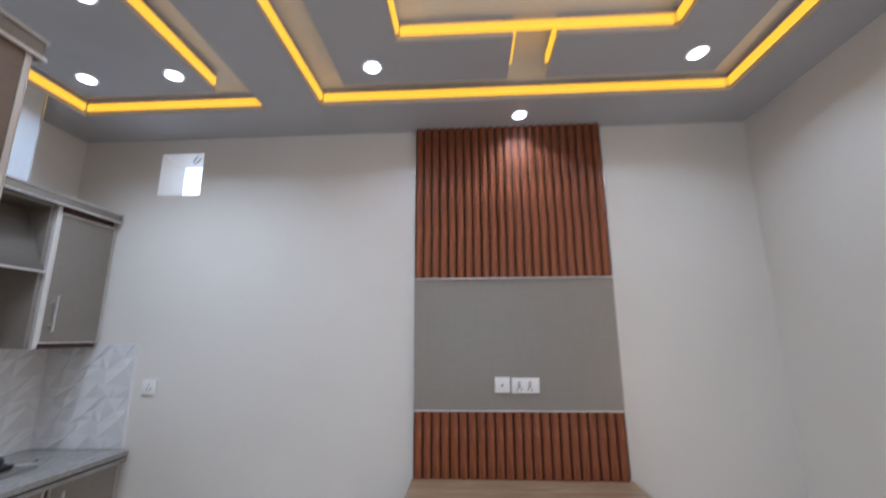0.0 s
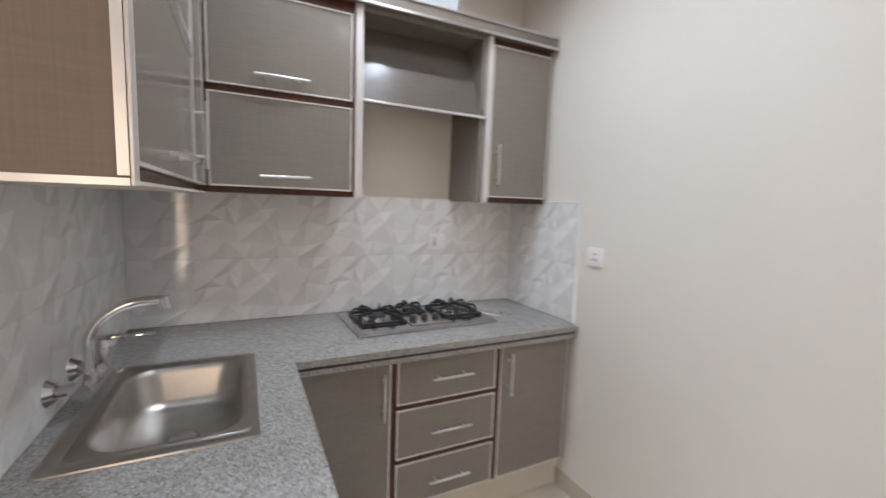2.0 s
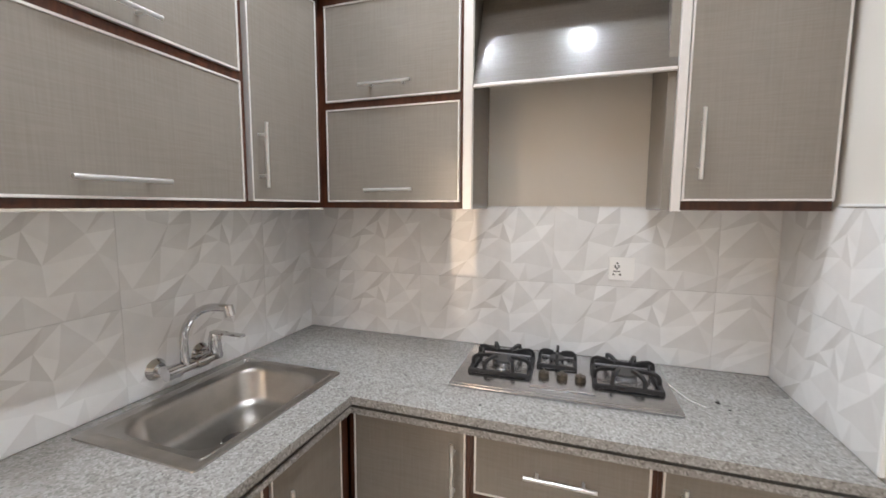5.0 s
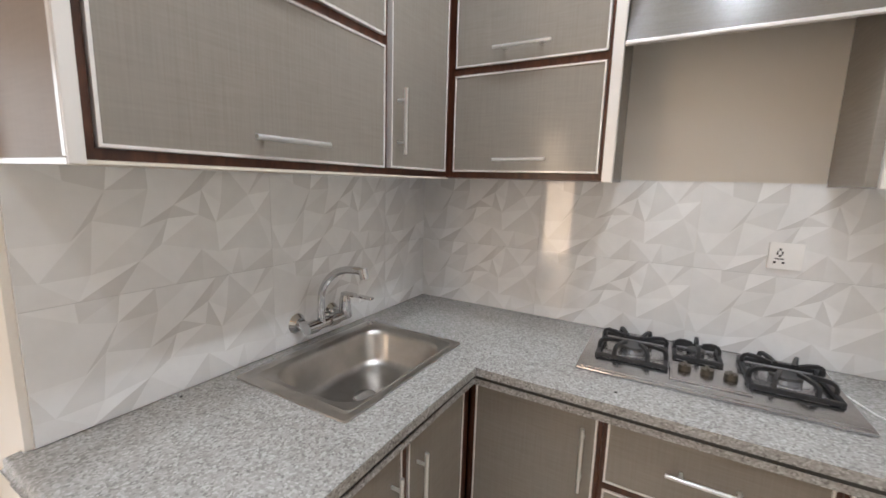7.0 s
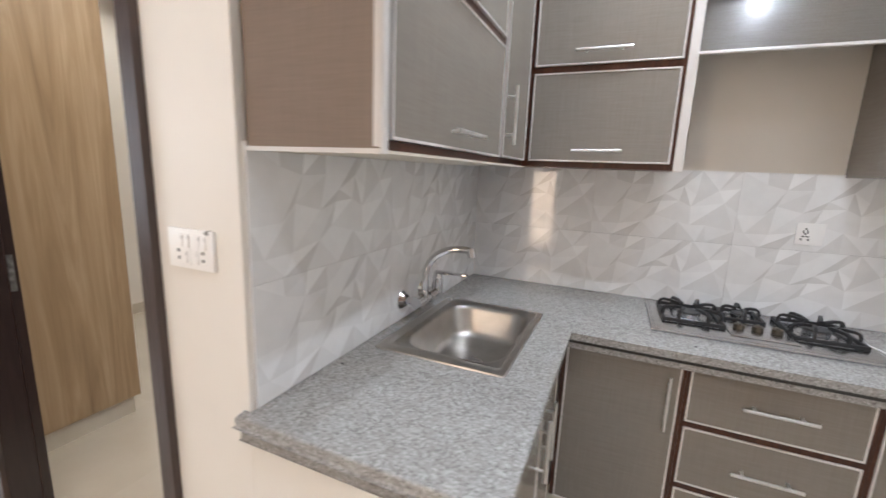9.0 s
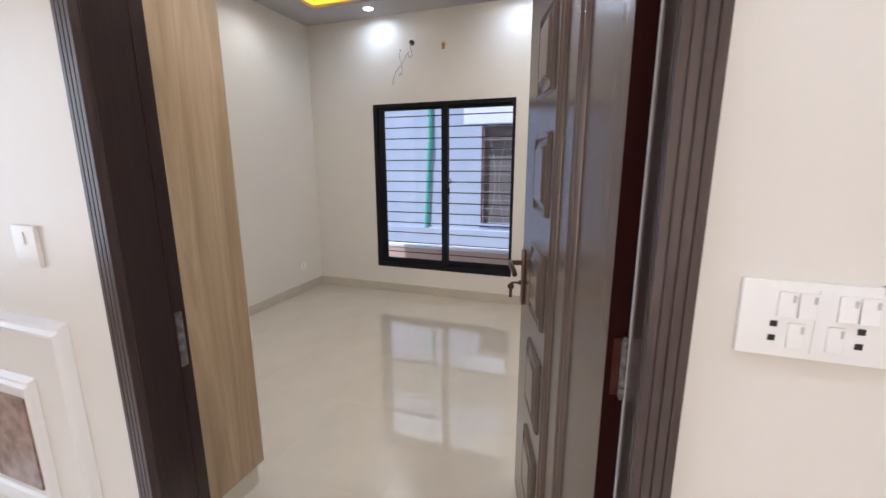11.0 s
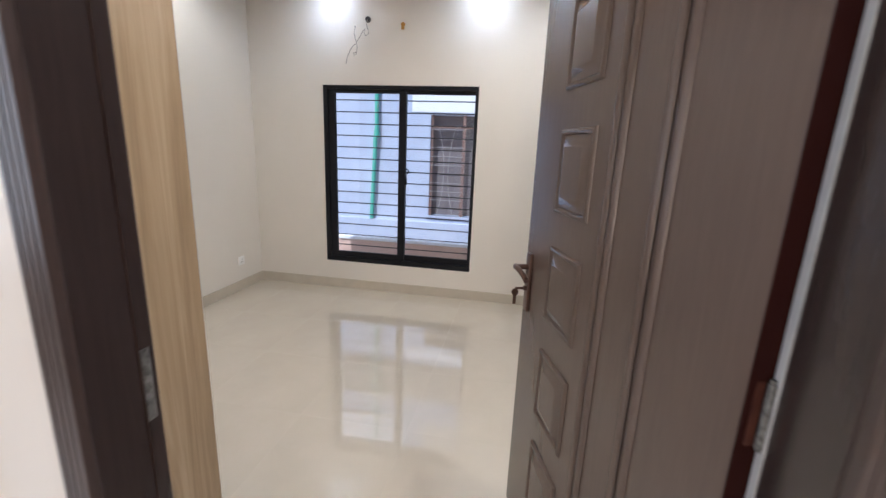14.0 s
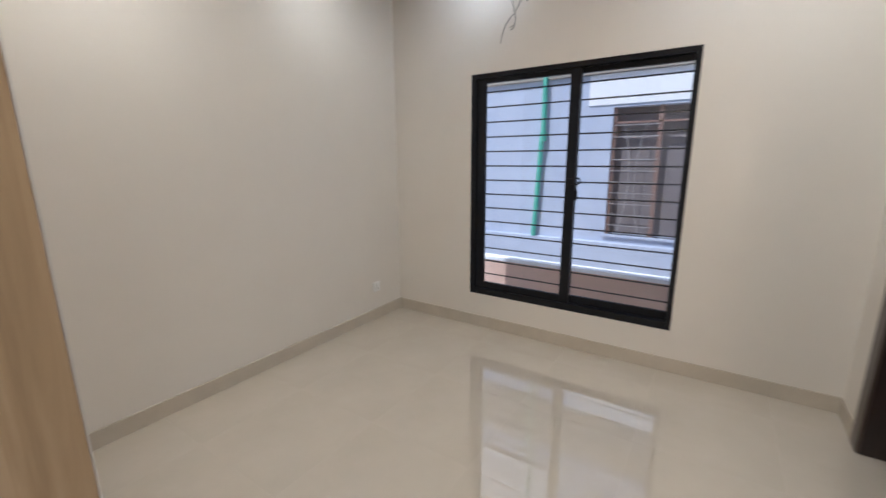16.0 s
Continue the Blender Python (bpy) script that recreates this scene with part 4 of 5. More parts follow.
c = thing("television_console", (2.88, 1.75, 0), "light oak television console with doors and an open shelf", "console")
X0, X1, YF = 2.284, 3.476, 1.585
part("top", box(X0, X1, YF, YT - 0.001, 0.722, 0.756, 0.002), OAK, c)
part("edging", box(X0, X1, YF - 0.004, YF - 0.0005, 0.73, 0.757, 0.001), EDGE, c, "silver edging of the top")
for x0, x1 in ((X0 + 0.012, X0 + 0.03), (2.612, 2.63), (3.112, 3.13), (X1 - 0.03, X1 - 0.012)):
    part("upright", box(x0, x1, YF + 0.025, YT - 0.002, 0.0, 0.7215), OAK, c)
    part("edging", box(x0 - 0.002, x1 + 0.002, YF + 0.015, YF + 0.0245, 0.06, 0.7215, 0.001), EDGE, c, "silver edging strip")
part("back_board", box(2.6305, 3.1115, YT - 0.02, YT - 0.002, 0.06, 0.7215), GREY_LAM, c, "grey back board")
part("shelf", box(2.6305, 3.1115, YF + 0.03, YT - 0.0205, 0.484, 0.502), OAK, c)
part("edging", box(2.6325, 3.1095, YF + 0.018, YF + 0.0295, 0.482, 0.504), EDGE, c, "silver edging strip")
part("drawer_front", box(2.634, 3.108, YF + 0.02, YF + 0.036, 0.09, 0.476, 0.001), OAK, c)
part("base_board", box(X0 + 0.031, X1 - 0.031, YF + 0.037, YF + 0.05, 0.0, 0.09), OAK, c)
for x0, x1, hx in ((X0 + 0.033, 2.609, 2.575), (3.133, X1 - 0.033, 3.165)):
    dd = part("door", box(x0, x1, YF + 0.008, YF + 0.024, 0.1, 0.715, 0.001), OAK, c)
    bm = bmesh.new()
    cyl(bm, (hx, YF - 0.02, 0.46), (hx, YF - 0.02, 0.66), 0.0055, n=12)
    for z in (0.5, 0.62):
        cyl(bm, (hx, YF - 0.02, z), (hx, YF + 0.0075, z), 0.0045, n=10)
    part("handle", bm, ALU, dd, "satin aluminium bar handle", 40)

# bright vent opening with its outside shaft, and a loose wire
bm = bmesh.new()
tube(bm, [(0.8, YT + 0.004, 2.72), (0.805, YT - 0.006, 2.70), (0.79, YT - 0.01, 2.675), (0.805, YT - 0.012, 2.655), (0.822, YT - 0.008, 2.672), (0.83, YT + 0.004, 2.7)], 0.003, 8)
solid("loose_wire", bm, WIRE, "thin grey wire looped in the vent opening", "wire", at=(0.8, YT, 2.7))
VENT_GLOW = glow("overcast_daylight", (0.93, 0.96, 1.0), 2.6)
solid("backdrop_vent", box(0.3, 1.1, YT + 0.5, YT + 0.52, 2.1, 3.1), VENT_GLOW, "bright daylight behind the vent", "daylight", kind="structure")


# wires of a ceiling fan still to be hung
bm = bmesh.new()
for x, y, s_ in ((2.93, 0.8, 1), (2.97, 0.83, -1), (3.13, 0.84, 1)):
    tube(bm, [(x, y, H + 0.112), (x + 0.008 * s_, y + 0.01, H + 0.07), (x - 0.015 * s_, y + 0.02, H + 0.035), (x - 0.035 * s_, y + 0.01, H + 0.01), (x - 0.03 * s_, y - 0.01, H - 0.015)], 0.0035, 6)
solid("fan_wires", bm, WIRE, "dark loose fan wires hanging from the ceiling recess", "wires", at=(2.95, 0.8, H + 0.11))


# ---- skirting ----
def skirting(face, at, a0, a1):
    sgn = -1 if face[1] == "-" else 1
    lo, hi = sorted((at + sgn * 0.0005, at + sgn * 0.011))
    bm = box(lo, hi, a0, a1, 0.0, 0.095, 0.0015) if face[0] == "x" else box(a0, a1, lo, hi, 0.0, 0.095, 0.0015)
    solid("baseboard", bm, SKIRT, "beige tile skirting", "skirting", kind="structure")


skirting("y-", YT, 0.532, X0 - 0.001)
skirting("y-", YT, X1 + 0.001, XR)
skirting("x-", XR, YB, YT - 0.012)
skirting("x+", XE, YB, -1.366)
skirting("x+", XE, -0.249, 0.58)
skirting("x+", WX, BY0 + 0.012, BY1)
skirting("y+", BY0, WX, 0.76)
skirting("y-", BY1, D2[1] + 0.071, XI)
skirting("y-", BY1, WX + 0.012, D2[0] - 0.071)
skirting("x-", XI, -1.68, -1.37)

# ---- bedroom door ----
d1 = thing("door_1", (XE, -0.8, 0), "dark brown wooden door frame, fluted towards the living room", "door frame", kind="structure")
JX0, JX1 = XI - 0.003, XE + 0.004
for y0, y1 in ((DOOR_Y0 - 0.028, DOOR_Y0), (DOOR_Y1, DOOR_Y1 + 0.028)):
    part("jamb", box(JX0, JX1, y0, y1, 0.0, DOOR_Z, 0.003), JAMB, d1, "glossy dark brown jamb")
part("head", box(JX0, JX1, DOOR_Y0 - 0.028, DOOR_Y1 + 0.028, DOOR_Z + 0.0005, DOOR_Z + 0.028, 0.002), JAMB, d1)


def fluted(y0, y1, z1):
    """A flat board with three thin grooves down its length."""
    bm = bmesh.new()
    cuboid(bm, XE + 0.0005, XE + 0.016, y0 + 0.001, y1 - 0.001, 0.0, z1 - 0.001)
    n = 4
    w = (y1 - y0) / n
    for k in range(n):
        cuboid(bm, XE + 0.001, XE + 0.021, y0 + w * k + 0.0007, y0 + w * (k + 1) - 0.0007, 0.0, z1, 0.0012)
    part("architrave", bm, ARCH, d1, "grooved dark brown architrave board")


fluted(DOOR_Y1 + 0.0015, DOOR_Y1 + 0.051, DOOR_Z + 0.03)
fluted(DOOR_Y0 - 0.05, DOOR_Y0 - 0.0015, DOOR_Z + 0.03)
part("architrave", box(XE + 0.0005, XE + 0.02, DOOR_Y0 - 0.05, DOOR_Y1 + 0.051, DOOR_Z + 0.0305, DOOR_Z + 0.08, 0.003), ARCH, d1)
part("seal_strip", box(1.3535, 1.37, DOOR_Y1 - 0.0022, DOOR_Y1 - 0.0003, 0.0, DOOR_Z, 0.0005), SEAL, d1, "pale grey strip along the rebate")
part("rebate_bead", box(1.3962, 1.3978, DOOR_Y0 + 0.0003, DOOR_Y0 + 0.0016, 0.0, DOOR_Z), BRONZE, d1, "thin worn rebate line")
bm = bmesh.new()
cuboid(bm, 1.376, 1.394, DOOR_Y0 + 0.0003, DOOR_Y0 + 0.002, 0.935, 1.072, 0.0008)
cuboid(bm, 1.38, 1.39, DOOR_Y0 + 0.002, DOOR_Y0 + 0.0035, 0.975, 1.01, 0.0008)
cuboid(bm, 1.38, 1.39, DOOR_Y0 + 0.002, DOOR_Y0 + 0.0035, 1.022, 1.044, 0.0008)
part("strike_plate", bm, WORN, d1, "worn steel strike plate")

# the leaf, built flat and swung into the bedroom
HINGE = Vector((1.352, -0.331, 0.0))
leaf = thing("door_leaf", (0, 0, 0), "open dark brown moulded door with a bronze lever handle", "door")
LW, LT, LH = 0.967, 0.044, 2.09


def field(bm, u0, u1, z0, z1, side):
    """A raised panel with a sloped rim on the face at y = side * LT / 2."""
    y0 = side * LT / 2
    rim = [(0.0, 0.0), (0.002, 0.005), (0.005, 0.0085), (0.009, 0.0098), (0.013, 0.0085), (0.016, 0.005), (0.018, 0.0012), (0.022, 0.0008), (0.046, 0.0135), (0.05, 0.0142), (0.054, 0.0142)]
    rings = [[bm.verts.new((x, y0 + side * dz, z)) for x, z in ((u0 + i, z0 + i), (u1 - i, z0 + i), (u1 - i, z1 - i), (u0 + i, z1 - i))] for i, dz in rim]
    for a, b in zip(rings, rings[1:]):
        for k in range(4):
            bm.faces.new((a[k], a[(k + 1) % 4], b[(k + 1) % 4], b[k]))
    bm.faces.new(rings[-1])


part("board", box(0, LW, -LT / 2, LT / 2, 0.012, LH, 0.002), DOOR, leaf)
part("edge_lipping", box(-0.0025, -0.0003, -LT / 2, LT / 2, 0.012, LH), DARK_EDGE, leaf, "dark reddish door edge")
for side in (1, -1):
    for k in range(5):
        bm = bmesh.new()
        zc = 0.344 + 0.345 * k
        field(bm, LW - 0.442, LW - 0.226, zc - 0.12, zc + 0.12, side)
        part("moulded_panel", bm, DOOR, leaf, soft=45)
    for u in (LW - 0.724, LW - 0.545):
        bm = bmesh.new()
        s0 = side * LT / 2
        prof = [(c_ - 0.011 * math.cos(math.pi * k / 8), 0.0095 * math.sin(math.pi * k / 8)) for c_ in (-0.018, 0.018) for k in range(9)]
        a = [bm.verts.new((u + x, s0 + side * q, 0.06)) for x, q in prof]
        b = [bm.verts.new((u + x, s0 + side * q, 2.04)) for x, q in prof]
        for k in range(len(prof) - 1):
            bm.faces.new((a[k], a[k + 1], b[k + 1], b[k]))
        bm.faces.new(a)
        bm.faces.new(b)
        part("long_moulding", bm, DOOR, leaf, soft=45)
for side in (1, -1):
    s0 = side * LT / 2
    y = lambda q: s0 + side * q
    lo, hi = sorted((y(0.0005), y(0.01)))
    hp = part("handle_plate", box(LW - 0.07, LW - 0.025, lo, hi, 0.872, 1.085, 0.003), BRONZE, leaf, "bronze handle plate", 40)
    bm = bmesh.new()
    cyl(bm, (LW - 0.047, y(0.01), 1.035), (LW - 0.047, y(0.055), 1.035), 0.01, n=14)
    tube(bm, [(LW - 0.04, y(0.052), 1.036), (LW - 0.06, y(0.058), 1.038), (LW - 0.09, y(0.058), 1.039), (LW - 0.12, y(0.055), 1.034), (LW - 0.145, y(0.052), 1.026), (LW - 0.162, y(0.05), 1.018)], 0.0095, 12)
    part("lever", bm, BRONZE, hp, "curved bronze lever", 50)
    if side == 1:
        bm = bmesh.new()
        cyl(bm, (LW - 0.047, y(0.01), 0.955), (LW - 0.047, y(0.02), 0.955), 0.009, n=14)
        cuboid(bm, LW - 0.049, LW - 0.045, *sorted((y(0.02), y(0.05))), 0.951, 0.959)
        cyl(bm, (LW - 0.0495, y(0.05), 0.94), (LW - 0.0445, y(0.05), 0.94), 0.013, n=16)
        cuboid(bm, LW - 0.049, LW - 0.045, *sorted((y(0.044), y(0.056))), 0.895, 0.93, 0.001)
        part("key", bm, BRONZE, hp, "dull keys in the lock")
for z in (0.3, 1.085, 1.8):
    bm = bmesh.new()
    for k in range(5):
        z0 = z - 0.05 + 0.0204 * k
        cyl(bm, (-0.011, -0.004, z0), (-0.011, -0.004, z0 + 0.0184), 0.0055, n=14)
    cyl(bm, (-0.011, -0.004, z - 0.054), (-0.011, -0.004, z + 0.056), 0.004, n=10)
    h = part("hinge", bm, WORN, leaf, "worn steel butt hinge", 40)
    part("hinge_plate", box(-0.0045, -0.0027, -LT / 2 + 0.001, LT / 2 - 0.01, z - 0.05, z + 0.05, 0.0006), HINGE_PLATE, h, "reddish painted hinge plate")
leaf.matrix_world = Matrix.Translation(HINGE) @ Matrix.Rotation(math.atan2(-0.287, -0.958), 4, "Z")

# ---- second door, to the bathroom ----
d2 = thing("door_2", (-1.4, BY1, 0), "dark brown door frame in the bedroom's side wall", "door frame", kind="structure")
for x0, x1 in ((D2[0] - 0.07, D2[0] + 0.03), (D2[1] - 0.03, D2[1] + 0.07)):
    part("architrave", box(x0, x1, BY1 - 0.014, BY1 - 0.0005, 0.0, D2[3] + 0.06, 0.002), ARCH, d2)
for x0, x1 in ((D2[0] + 0.0005, D2[0] + 0.03), (D2[1] - 0.03, D2[1] - 0.0005)):
    part("jamb", box(x0, x1, BY1, -0.0005, 0.0, D2[3] - 0.03, 0.002), JAMB, d2)
part("head", box(D2[0] + 0.0005, D2[1] - 0.0005, BY1, -0.0005, D2[3] - 0.0295, D2[3] - 0.0005, 0.002), JAMB, d2)
part("architrave", box(D2[0] + 0.0305, D2[1] - 0.0305, BY1 - 0.014, BY1 - 0.0005, D2[3] - 0.03, D2[3] + 0.06, 0.002), ARCH, d2)
solid("door_leaf", box(D2[0] + 0.035, D2[0] + 0.075, 0.004, 0.72, 0.012, D2[3] - 0.035, 0.002), JAMB, "dark brown bathroom door standing open", "door")

# ---- wardrobe ----
w = thing("wardrobe", (1.06, -2.5, 0), "tall light wood wardrobe with grey edging", "wardrobe")
WX0, WX1, WY0, WY1 = 0.782, XI - 0.002, BY0 + 0.002, -1.706
part("end_panel", box(WX0, WX1, WY1 - 0.018, WY1, 0.1, 2.6, 0.001), WARD, w)
part("edging", box(WX0 - 0.003, WX0 - 0.0003, WY1 - 0.0185, WY1 + 0.0005, 0.1, 2.6), EDGE, w, "grey edging strip")
part("body", box(WX0 + 0.022, WX1, WY0, WY1 - 0.0185, 0.1, 2.6), WARD, w)
for k in range(3):
    y0 = WY0 + (WY1 - 0.02 - WY0) / 3 * k
    y1 = WY0 + (WY1 - 0.02 - WY0) / 3 * (k + 1)
    part("door", box(WX0, WX0 + 0.02, y0 + 0.003, y1 - 0.002, 0.11, 2.59, 0.001), WARD, w)
part("plinth", box(WX0 + 0.03, WX1, WY0, WY1 - 0.012, 0.0, 0.0995), PLINTH, w, "cream plinth")

# ---- bedroom window ----
win = thing("window_1", (WX, -1.85, WIN[2]), "black aluminium sliding window with a barred grille", "window", kind="structure")
y0, y1, z0, z1 = WIN
FX0, FX1 = WX - 0.1, WX - 0.004
bm = bmesh.new()
for a in ((y0, y0 + 0.045, z0, z1), (y1 - 0.03, y1, z0, z1), (y0 + 0.045, y1 - 0.03, z0, z0 + 0.05), (y0 + 0.045, y1 - 0.03, z1 - 0.035, z1)):
    cuboid(bm, FX0, FX1, *a, 0.002)
part("window_frame", bm, BLACK_ALU, win)
ym = -1.81


def sash(sy0, sy1, x, l, r):
    bm = bmesh.new()
    b, t2 = z0 + 0.0505, z1 - 0.0355
    for a in ((sy0, sy0 + l, b, t2), (sy1 - r, sy1, b, t2), (sy0 + l, sy1 - r, b, b + 0.055), (sy0 + l, sy1 - r, t2 - 0.033, t2)):
        cuboid(bm, x - 0.014, x + 0.014, *a, 0.002)
    s_ = part("sash", bm, BLACK_ALU, win)
    g = part("pane", box(x - 0.003, x + 0.003, sy0 + l, sy1 - r, b + 0.055, t2 - 0.033), GLASS, s_, "clear glass pane")
    g.visible_shadow = False


sash(y0 + 0.0455, ym + 0.035, WX - 0.035, 0.07, 0.068)
sash(ym - 0.035, y1 - 0.0305, WX - 0.067, 0.068, 0.006)
for k in range(14):
    z = 1.887 - 0.111 * k
    part("grille_bar", rod((WX - 0.092, y0 + 0.03, z), (WX - 0.092, y1 - 0.02, z), 0.0055, n=8), BLACK_ALU, win)
bm = bmesh.new()
cuboid(bm, WX - 0.0205, WX - 0.008, ym - 0.012, ym + 0.03, 1.205, 1.25, 0.003)
tube(bm, [(WX - 0.012, ym + 0.052 + 0.022 * math.cos(k * math.pi / 6), 1.232 + 0.022 * math.sin(k * math.pi / 6)) for k in range(13)], 0.006, 8)
cyl(bm, (WX - 0.012, ym + 0.05, 1.212), (WX - 0.012, ym + 0.05, 1.165), 0.004, n=8)
cuboid(bm, WX - 0.018, WX - 0.008, ym + 0.036, ym + 0.06, 1.1, 1.168, 0.004)
part("lock", bm, BLACK_ALU, win, "black latch with hanging key")

# wires and ceiling-fan points on the bedroom wall
bm = bmesh.new()
cyl(bm, (WX + 0.0005, -2.137, 2.567), (WX + 0.02, -2.137, 2.567), 0.026, 0.022, 18)
solid("wall_outlet", bm, HOLE, "open round conduit outlet in the wall", "outlet", soft=40, at=(WX, -2.137, 2.55))
bm = bmesh.new()
tube(bm, [(WX + 0.022, -2.137, 2.56), (WX + 0.04, -2.14, 2.52), (WX + 0.04, -2.125, 2.475), (WX + 0.045, -2.118, 2.44), (WX + 0.05, -2.145, 2.42), (WX + 0.05, -2.16, 2.45), (WX + 0.045, -2.15, 2.48), (WX + 0.05, -2.17, 2.46),
          (WX + 0.05, -2.2, 2.41), (WX + 0.05, -2.23, 2.37), (WX + 0.05, -2.225, 2.32), (WX + 0.055, -2.232, 2.27), (WX + 0.055, -2.255, 2.255), (WX + 0.05, -2.265, 2.275), (WX + 0.05, -2.235, 2.285)], 0.0034, 6)
tube(bm, [(WX + 0.004, -2.262, 2.51), (WX + 0.03, -2.262, 2.45), (WX + 0.035, -2.245, 2.39), (WX + 0.045, -2.232, 2.36), (WX + 0.045, -2.26, 2.345), (WX + 0.05, -2.295, 2.3), (WX + 0.045, -2.325, 2.24), (WX + 0.04, -2.34, 2.185)], 0.0032, 6)
cyl(bm, (WX + 0.0005, -2.262, 2.51), (WX + 0.01, -2.262, 2.51), 0.008, 0.006, 8)
solid("hanging_wires", bm, WIRE, "thin loose wires hanging from the wall outlet", "wires", at=(WX, -2.137, 2.4))
bm = bmesh.new()
cyl(bm, (WX + 0.0005, -1.809, 2.525), (WX + 0.03, -1.809, 2.515), 0.019, 0.013, 14)
cuboid(bm, WX + 0.002, WX + 0.02, -1.822, -1.796, 2.48, 2.525, 0.004)
solid("conduit_cap", bm, mat("ochre_plastic", (0.5, 0.26, 0.05), 0.5), "ochre plastic conduit cap on the wall", "outlet", soft=40, at=(WX, -1.809, 2.5))
solid("wall_outlet", rod((-0.47, BY0 + 0.0005, 2.334), (-0.47, BY0 + 0.006, 2.334), 0.024, n=18), HOLE, "small dark conduit hole in the wall", "outlet", at=(-0.47, BY0, 2.33))

# ---- white mouldings with marble insets in the living room ----
def moulding(name, y0, y1, z0, z1, w, d, parent):
    bm = bmesh.new()
    prof = [(0, 0), (0.2, 0.9), (0.45, 0.55), (0.6, 1.0), (0.85, 0.5), (1, 0)]
    rings = [[bm.verts.new((XE + 0.0005 + d * q, y, z)) for y, z in ((y0 + w * i, z0 + w * i), (y1 - w * i, z0 + w * i), (y1 - w * i, z1 - w * i), (y0 + w * i, z1 - w * i))] for i, q in prof]
    for a, b in zip(rings, rings[1:]):
        for k in range(4):
            bm.faces.new((a[k], a[(k + 1) % 4], b[(k + 1) % 4], b[k]))
    part(name, bm, WHITE_TRIM, parent)


wn_ = thing("wall_moulding", (XE, -2.3, 0.35), "white framed wall moulding with brown marble insets", "moulding", kind="structure")
moulding("outer_frame", -3.35, -1.52, 0.352, 1.052, 0.055, 0.02, wn_)
for a in (-2.39, -3.15):
    moulding("inner_frame", a, a + 0.686, 0.45, 0.876, 0.05, 0.015, wn_)
    part("inset", box(XE + 0.0005, XE + 0.006, a + 0.07, a + 0.615, 0.522, 0.804, 0.001), MARBLE, wn_, "brown marble inset")

# ---- outside the windows ----
solid("ground", slab([-400, WX - 0.24, XR + 0.16, 400], [-400, YB - 0.16, YT + 0.24, 400], lambda u, v: not (WX - 0.24 < u < XR + 0.16 and YB - 0.16 < v < YT + 0.24), -0.42, -0.4, lambda u, v, q: (u, v, q)), CONCRETE, "bare concrete ground of the alley", "ground", kind="structure")
NX, BX = -4.8, -3.4
SHUTTER = mottled("tan_shutter", (0.5, 0.4, 0.27), (0.6, 0.49, 0.35), 5, 0.5, 0.05)
SHADE_BEIGE = mottled("soffit_shade_beige", (0.3, 0.265, 0.225), (0.36, 0.32, 0.275), 2, 0.85, 0.2, 0.2, 40)
nb = thing("neighbour_house", (NX - 1, -2, -0.4), "pale blue rendered house with a barred window", "house")
OW = (-2.15, -0.9, 0.39, 2.01)
MULL = -1.605
part("wall", slab([-9.0, OW[0], OW[1], 3.5], [-0.4, OW[2], OW[3], 7.0], lambda u, v: not inside(u, v, [OW]), NX - 0.25, NX, lambda u, v, q: (q, u, v)), RENDER_BLUE, nb)
part("plinth", box(NX + 0.0005, NX + 0.08, -9.0, 3.5, -0.4, 0.28, 0.006), RENDER_BLUE, nb, "projecting plinth")
part("lintel_band", box(NX + 0.0005, NX + 0.012, -2.46, 3.5, 2.045, 2.415, 0.002), RENDER_WHITE, nb, "white rendered patch over the window")
# Flush dark band whose colour stands for the shade under a projecting slab.
part("floor_band", box(NX + 0.0005, NX + 0.05, -9.0, 3.5, 2.42, 3.12, 0.004), SHADE_BEIGE, nb, "beige band between the storeys, for a slab's shaded underside")
UW = (-2.15, -0.9, 3.62, 5.1)
part("upper_wall", slab([-9.0, UW[0], UW[1], 3.5], [3.125, UW[2], UW[3], 7.0], lambda u, v: not inside(u, v, [UW]), NX + 0.0005, NX + 0.02, lambda u, v, q: (q, u, v)), RENDER_BLUE, nb, "pale blue upper storey")
# Added white sheet: sunlit brightness above the parapet, put in as colour.
part("bright_sky_sheet", box(NX + 0.0205, NX + 0.06, -9.0, -2.7, 3.58, 7.0, 0.004), RENDER_WHITE, nb, "white sheet standing in for sunlit brightness and sky")
uwin = part("upper_window", box(NX + 0.001, NX + 0.008, UW[0] + 0.0005, UW[1] - 0.0005, UW[2] + 0.0005, UW[3] - 0.0005), SHUTTER, nb, "tan upper window with pale bars")
for k in range(5):
    y = UW[0] + 0.03 + 0.297 * k
    part("bar", box(NX + 0.0085, NX + 0.022, y - 0.012, y + 0.012, UW[2] + 0.001, UW[3] - 0.001), RENDER_WHITE, uwin)
for k in range(5):
    z = UW[2] + 0.03 + 0.354 * k
    part("cross_bar", box(NX + 0.0085, NX + 0.016, UW[0] + 0.001, UW[1] - 0.001, z - 0.01, z + 0.01), RENDER_WHITE, uwin)
part("sill", box(NX - 0.1, NX + 0.03, OW[0] - 0.03, OW[1] + 0.03, OW[2] - 0.035, OW[2], 0.004), RENDER_BLUE, nb, "pale window sill")
wb = part("window", box(NX - 0.2, NX - 0.17, OW[0], OW[1], OW[2], OW[3]), SHADE, nb, "dark shuttered window")
bm = bmesh.new()
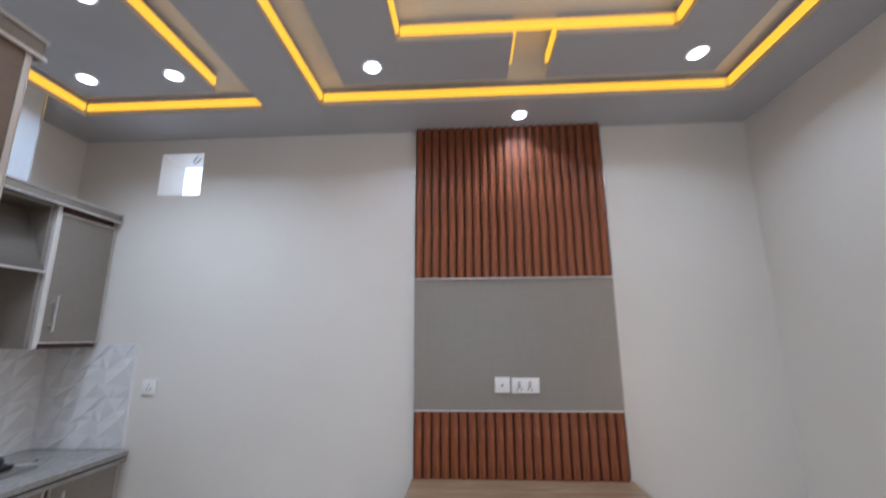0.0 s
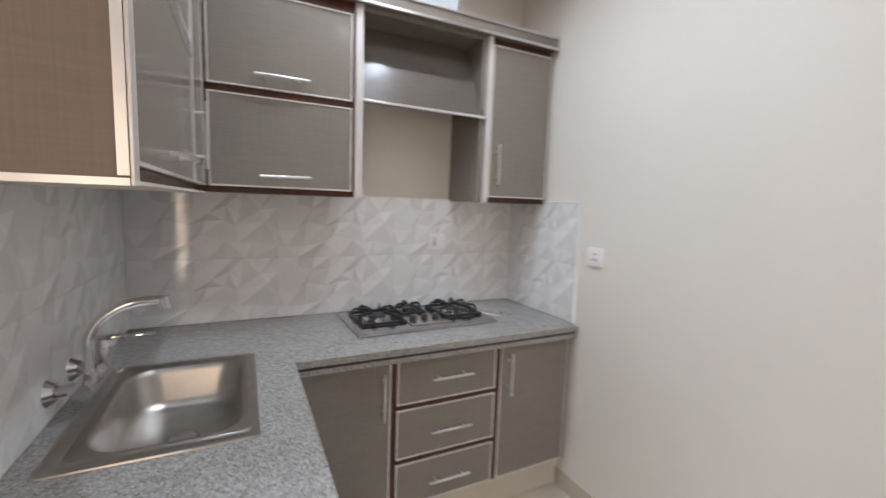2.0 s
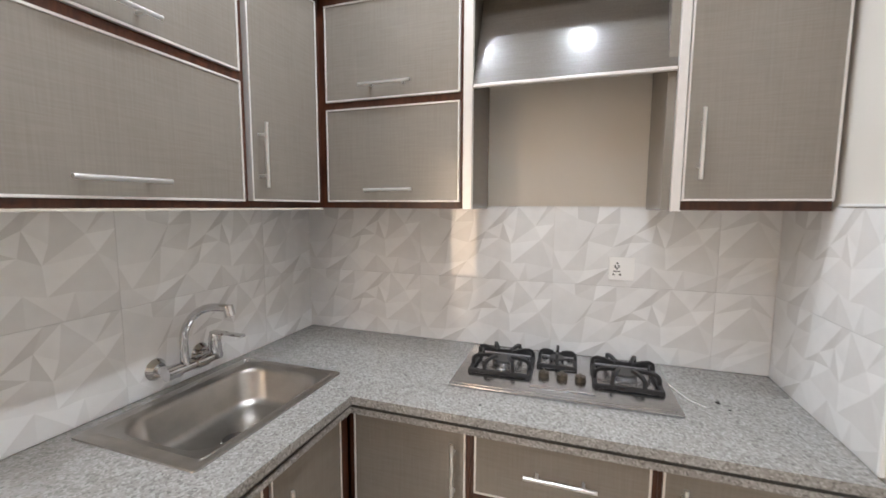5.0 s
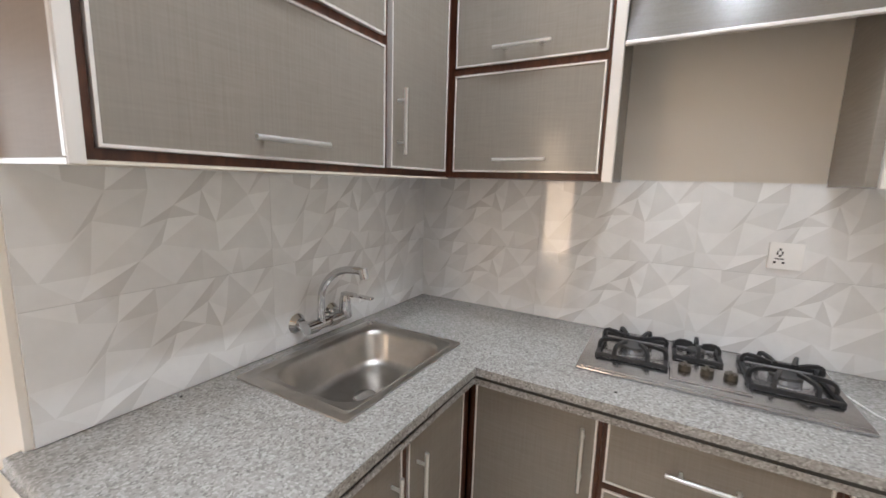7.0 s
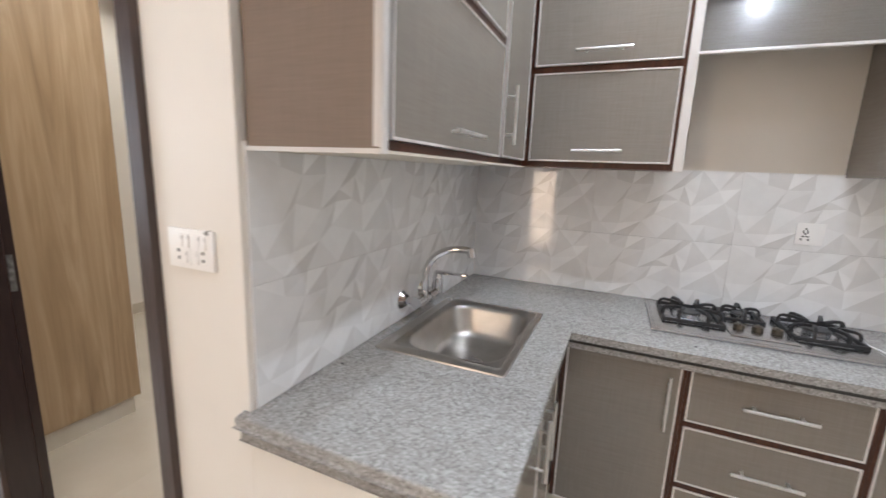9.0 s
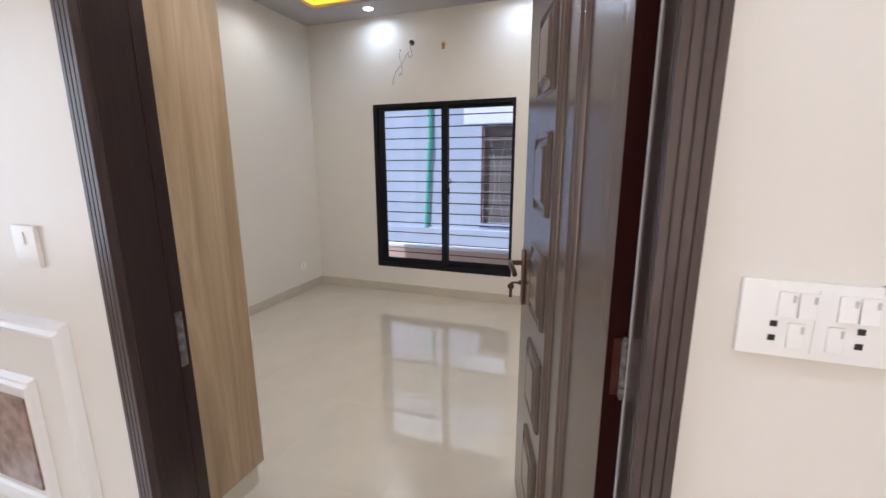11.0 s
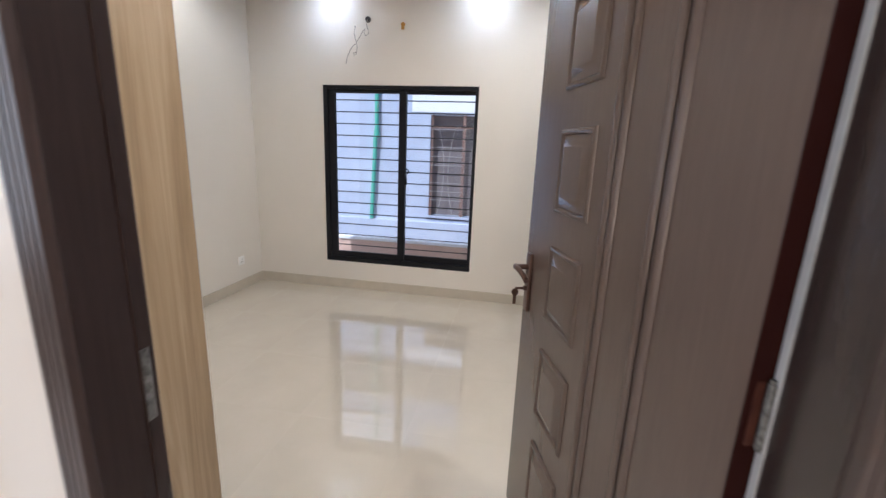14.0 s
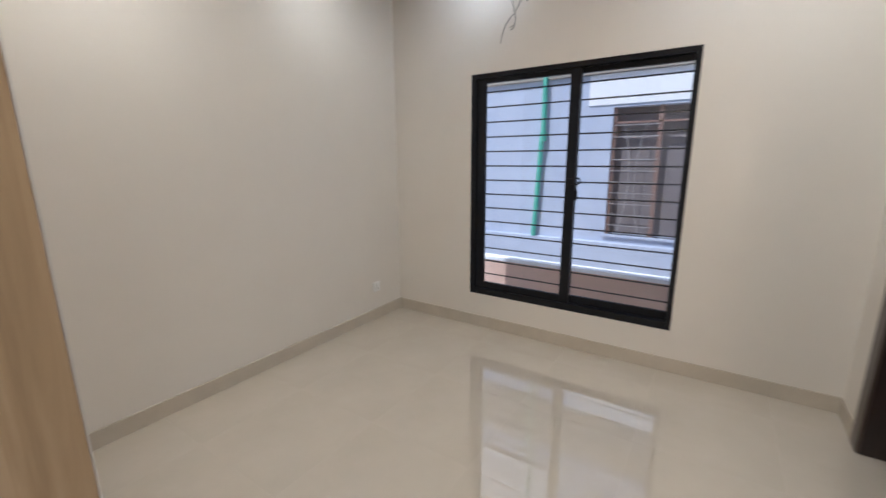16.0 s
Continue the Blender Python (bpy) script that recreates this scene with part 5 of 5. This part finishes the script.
for a in ((OW[0], OW[0] + 0.04, OW[2], OW[3]), (MULL - 0.025, MULL + 0.025, OW[2], OW[3]), (OW[0], OW[1], OW[3] - 0.2, OW[3] - 0.175)):
    cuboid(bm, NX - 0.07, NX - 0.03, *a)
part("frame", bm, RUST, wb, "brown frame")
for k in range(10):
    z = OW[2] + 0.12 + 0.142 * k
    part("bar", rod((NX - 0.025, OW[0], z), (NX - 0.025, MULL, z), 0.0055, n=6), GRILLE, wb)
for s_ in (1, -1):
    bm = bmesh.new()
    tube(bm, [(NX - 0.02, (OW[0] + MULL) / 2 + s_ * (0.035 + 0.1 * (2 * k / 12 - 1) ** 2), OW[2] + 0.02 + 1.4 * k / 12) for k in range(13)], 0.0055, 6)
    part("bowed_bar", bm, GRILLE, wb)
dp = thing("drain_pipe", (NX + 0.05, -3.05, 0.28), "green plastic drain pipe on the neighbouring wall", "pipe")
bm = bmesh.new()
tube(bm, [(NX + 0.06, -3.03, 4.4), (NX + 0.06, -3.04, 1.75), (NX + 0.06, -3.06, 1.66), (NX + 0.06, -3.08, 1.2), (NX + 0.06, -3.13, 0.285)], 0.034, 12)
part("pipe", bm, PIPE, dp, soft=40)
bm = bmesh.new()
cyl(bm, (NX + 0.06, -3.04, 1.62), (NX + 0.06, -3.04, 1.74), 0.046, n=14)
part("coupling", bm, PIPE, dp, "thicker green coupling", 40)
bw = thing("boundary_wall", (BX - 0.1, -2, -0.4), "low peach boundary wall with a white top", "wall")
part("face", box(BX - 0.12, BX, -9, 3.5, -0.4, 0.195), PEACH, bw)
part("coping", box(BX - 0.13, BX + 0.013, -9, 3.5, 0.1955, 0.236, 0.004), RENDER_WHITE, bw, "white coping")

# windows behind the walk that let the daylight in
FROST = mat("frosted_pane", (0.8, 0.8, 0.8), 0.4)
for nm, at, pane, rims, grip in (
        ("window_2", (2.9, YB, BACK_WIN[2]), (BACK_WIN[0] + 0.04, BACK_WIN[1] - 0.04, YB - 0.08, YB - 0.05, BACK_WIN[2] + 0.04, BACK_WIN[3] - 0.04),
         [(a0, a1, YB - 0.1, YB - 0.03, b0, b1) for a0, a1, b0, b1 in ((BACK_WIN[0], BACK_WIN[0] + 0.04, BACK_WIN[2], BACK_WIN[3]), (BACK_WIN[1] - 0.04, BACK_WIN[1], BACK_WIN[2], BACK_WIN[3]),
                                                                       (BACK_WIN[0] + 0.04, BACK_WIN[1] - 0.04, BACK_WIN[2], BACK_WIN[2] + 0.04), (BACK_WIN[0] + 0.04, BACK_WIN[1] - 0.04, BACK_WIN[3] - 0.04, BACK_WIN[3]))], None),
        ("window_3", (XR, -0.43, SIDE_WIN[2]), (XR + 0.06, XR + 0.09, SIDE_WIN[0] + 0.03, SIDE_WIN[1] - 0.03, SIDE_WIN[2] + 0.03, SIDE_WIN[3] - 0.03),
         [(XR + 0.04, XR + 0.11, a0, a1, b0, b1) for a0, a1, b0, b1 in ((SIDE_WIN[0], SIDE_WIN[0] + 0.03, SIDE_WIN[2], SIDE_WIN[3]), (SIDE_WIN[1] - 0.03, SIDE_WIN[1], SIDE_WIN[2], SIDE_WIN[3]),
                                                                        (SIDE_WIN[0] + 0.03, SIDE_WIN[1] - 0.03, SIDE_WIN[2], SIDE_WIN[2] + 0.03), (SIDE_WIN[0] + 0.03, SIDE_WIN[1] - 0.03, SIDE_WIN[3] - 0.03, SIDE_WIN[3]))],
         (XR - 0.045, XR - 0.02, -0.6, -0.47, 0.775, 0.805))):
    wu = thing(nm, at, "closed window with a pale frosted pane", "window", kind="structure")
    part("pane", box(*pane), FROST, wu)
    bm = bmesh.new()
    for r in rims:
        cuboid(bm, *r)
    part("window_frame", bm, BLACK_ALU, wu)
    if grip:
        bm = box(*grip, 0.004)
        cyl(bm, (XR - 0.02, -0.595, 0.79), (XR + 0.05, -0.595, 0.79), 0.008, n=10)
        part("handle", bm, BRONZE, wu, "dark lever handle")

# ---- polished floor tiles ----
ft = bmesh.new()
TS = 0.6
cuboid(ft, 0.0004, TS - 0.0004, 0.0004, TS - 0.0004, -0.0045, 0.0)
fme = bpy.data.meshes.new("floor_tile")
ft.to_mesh(fme)
ft.free()
fme.materials.append(TILE_FLOOR)
for i in range(-4, 8):
    for j in range(-8, 4):
        x, y = i * TS + 0.12, j * TS + 0.05
        if x + TS < WX - 0.2 or x > XR or y > YT or y + TS < YB:
            continue
        ob = new("floor_tile", fme)
        ob.parent = floor
        ob.location = (x, y, 0)
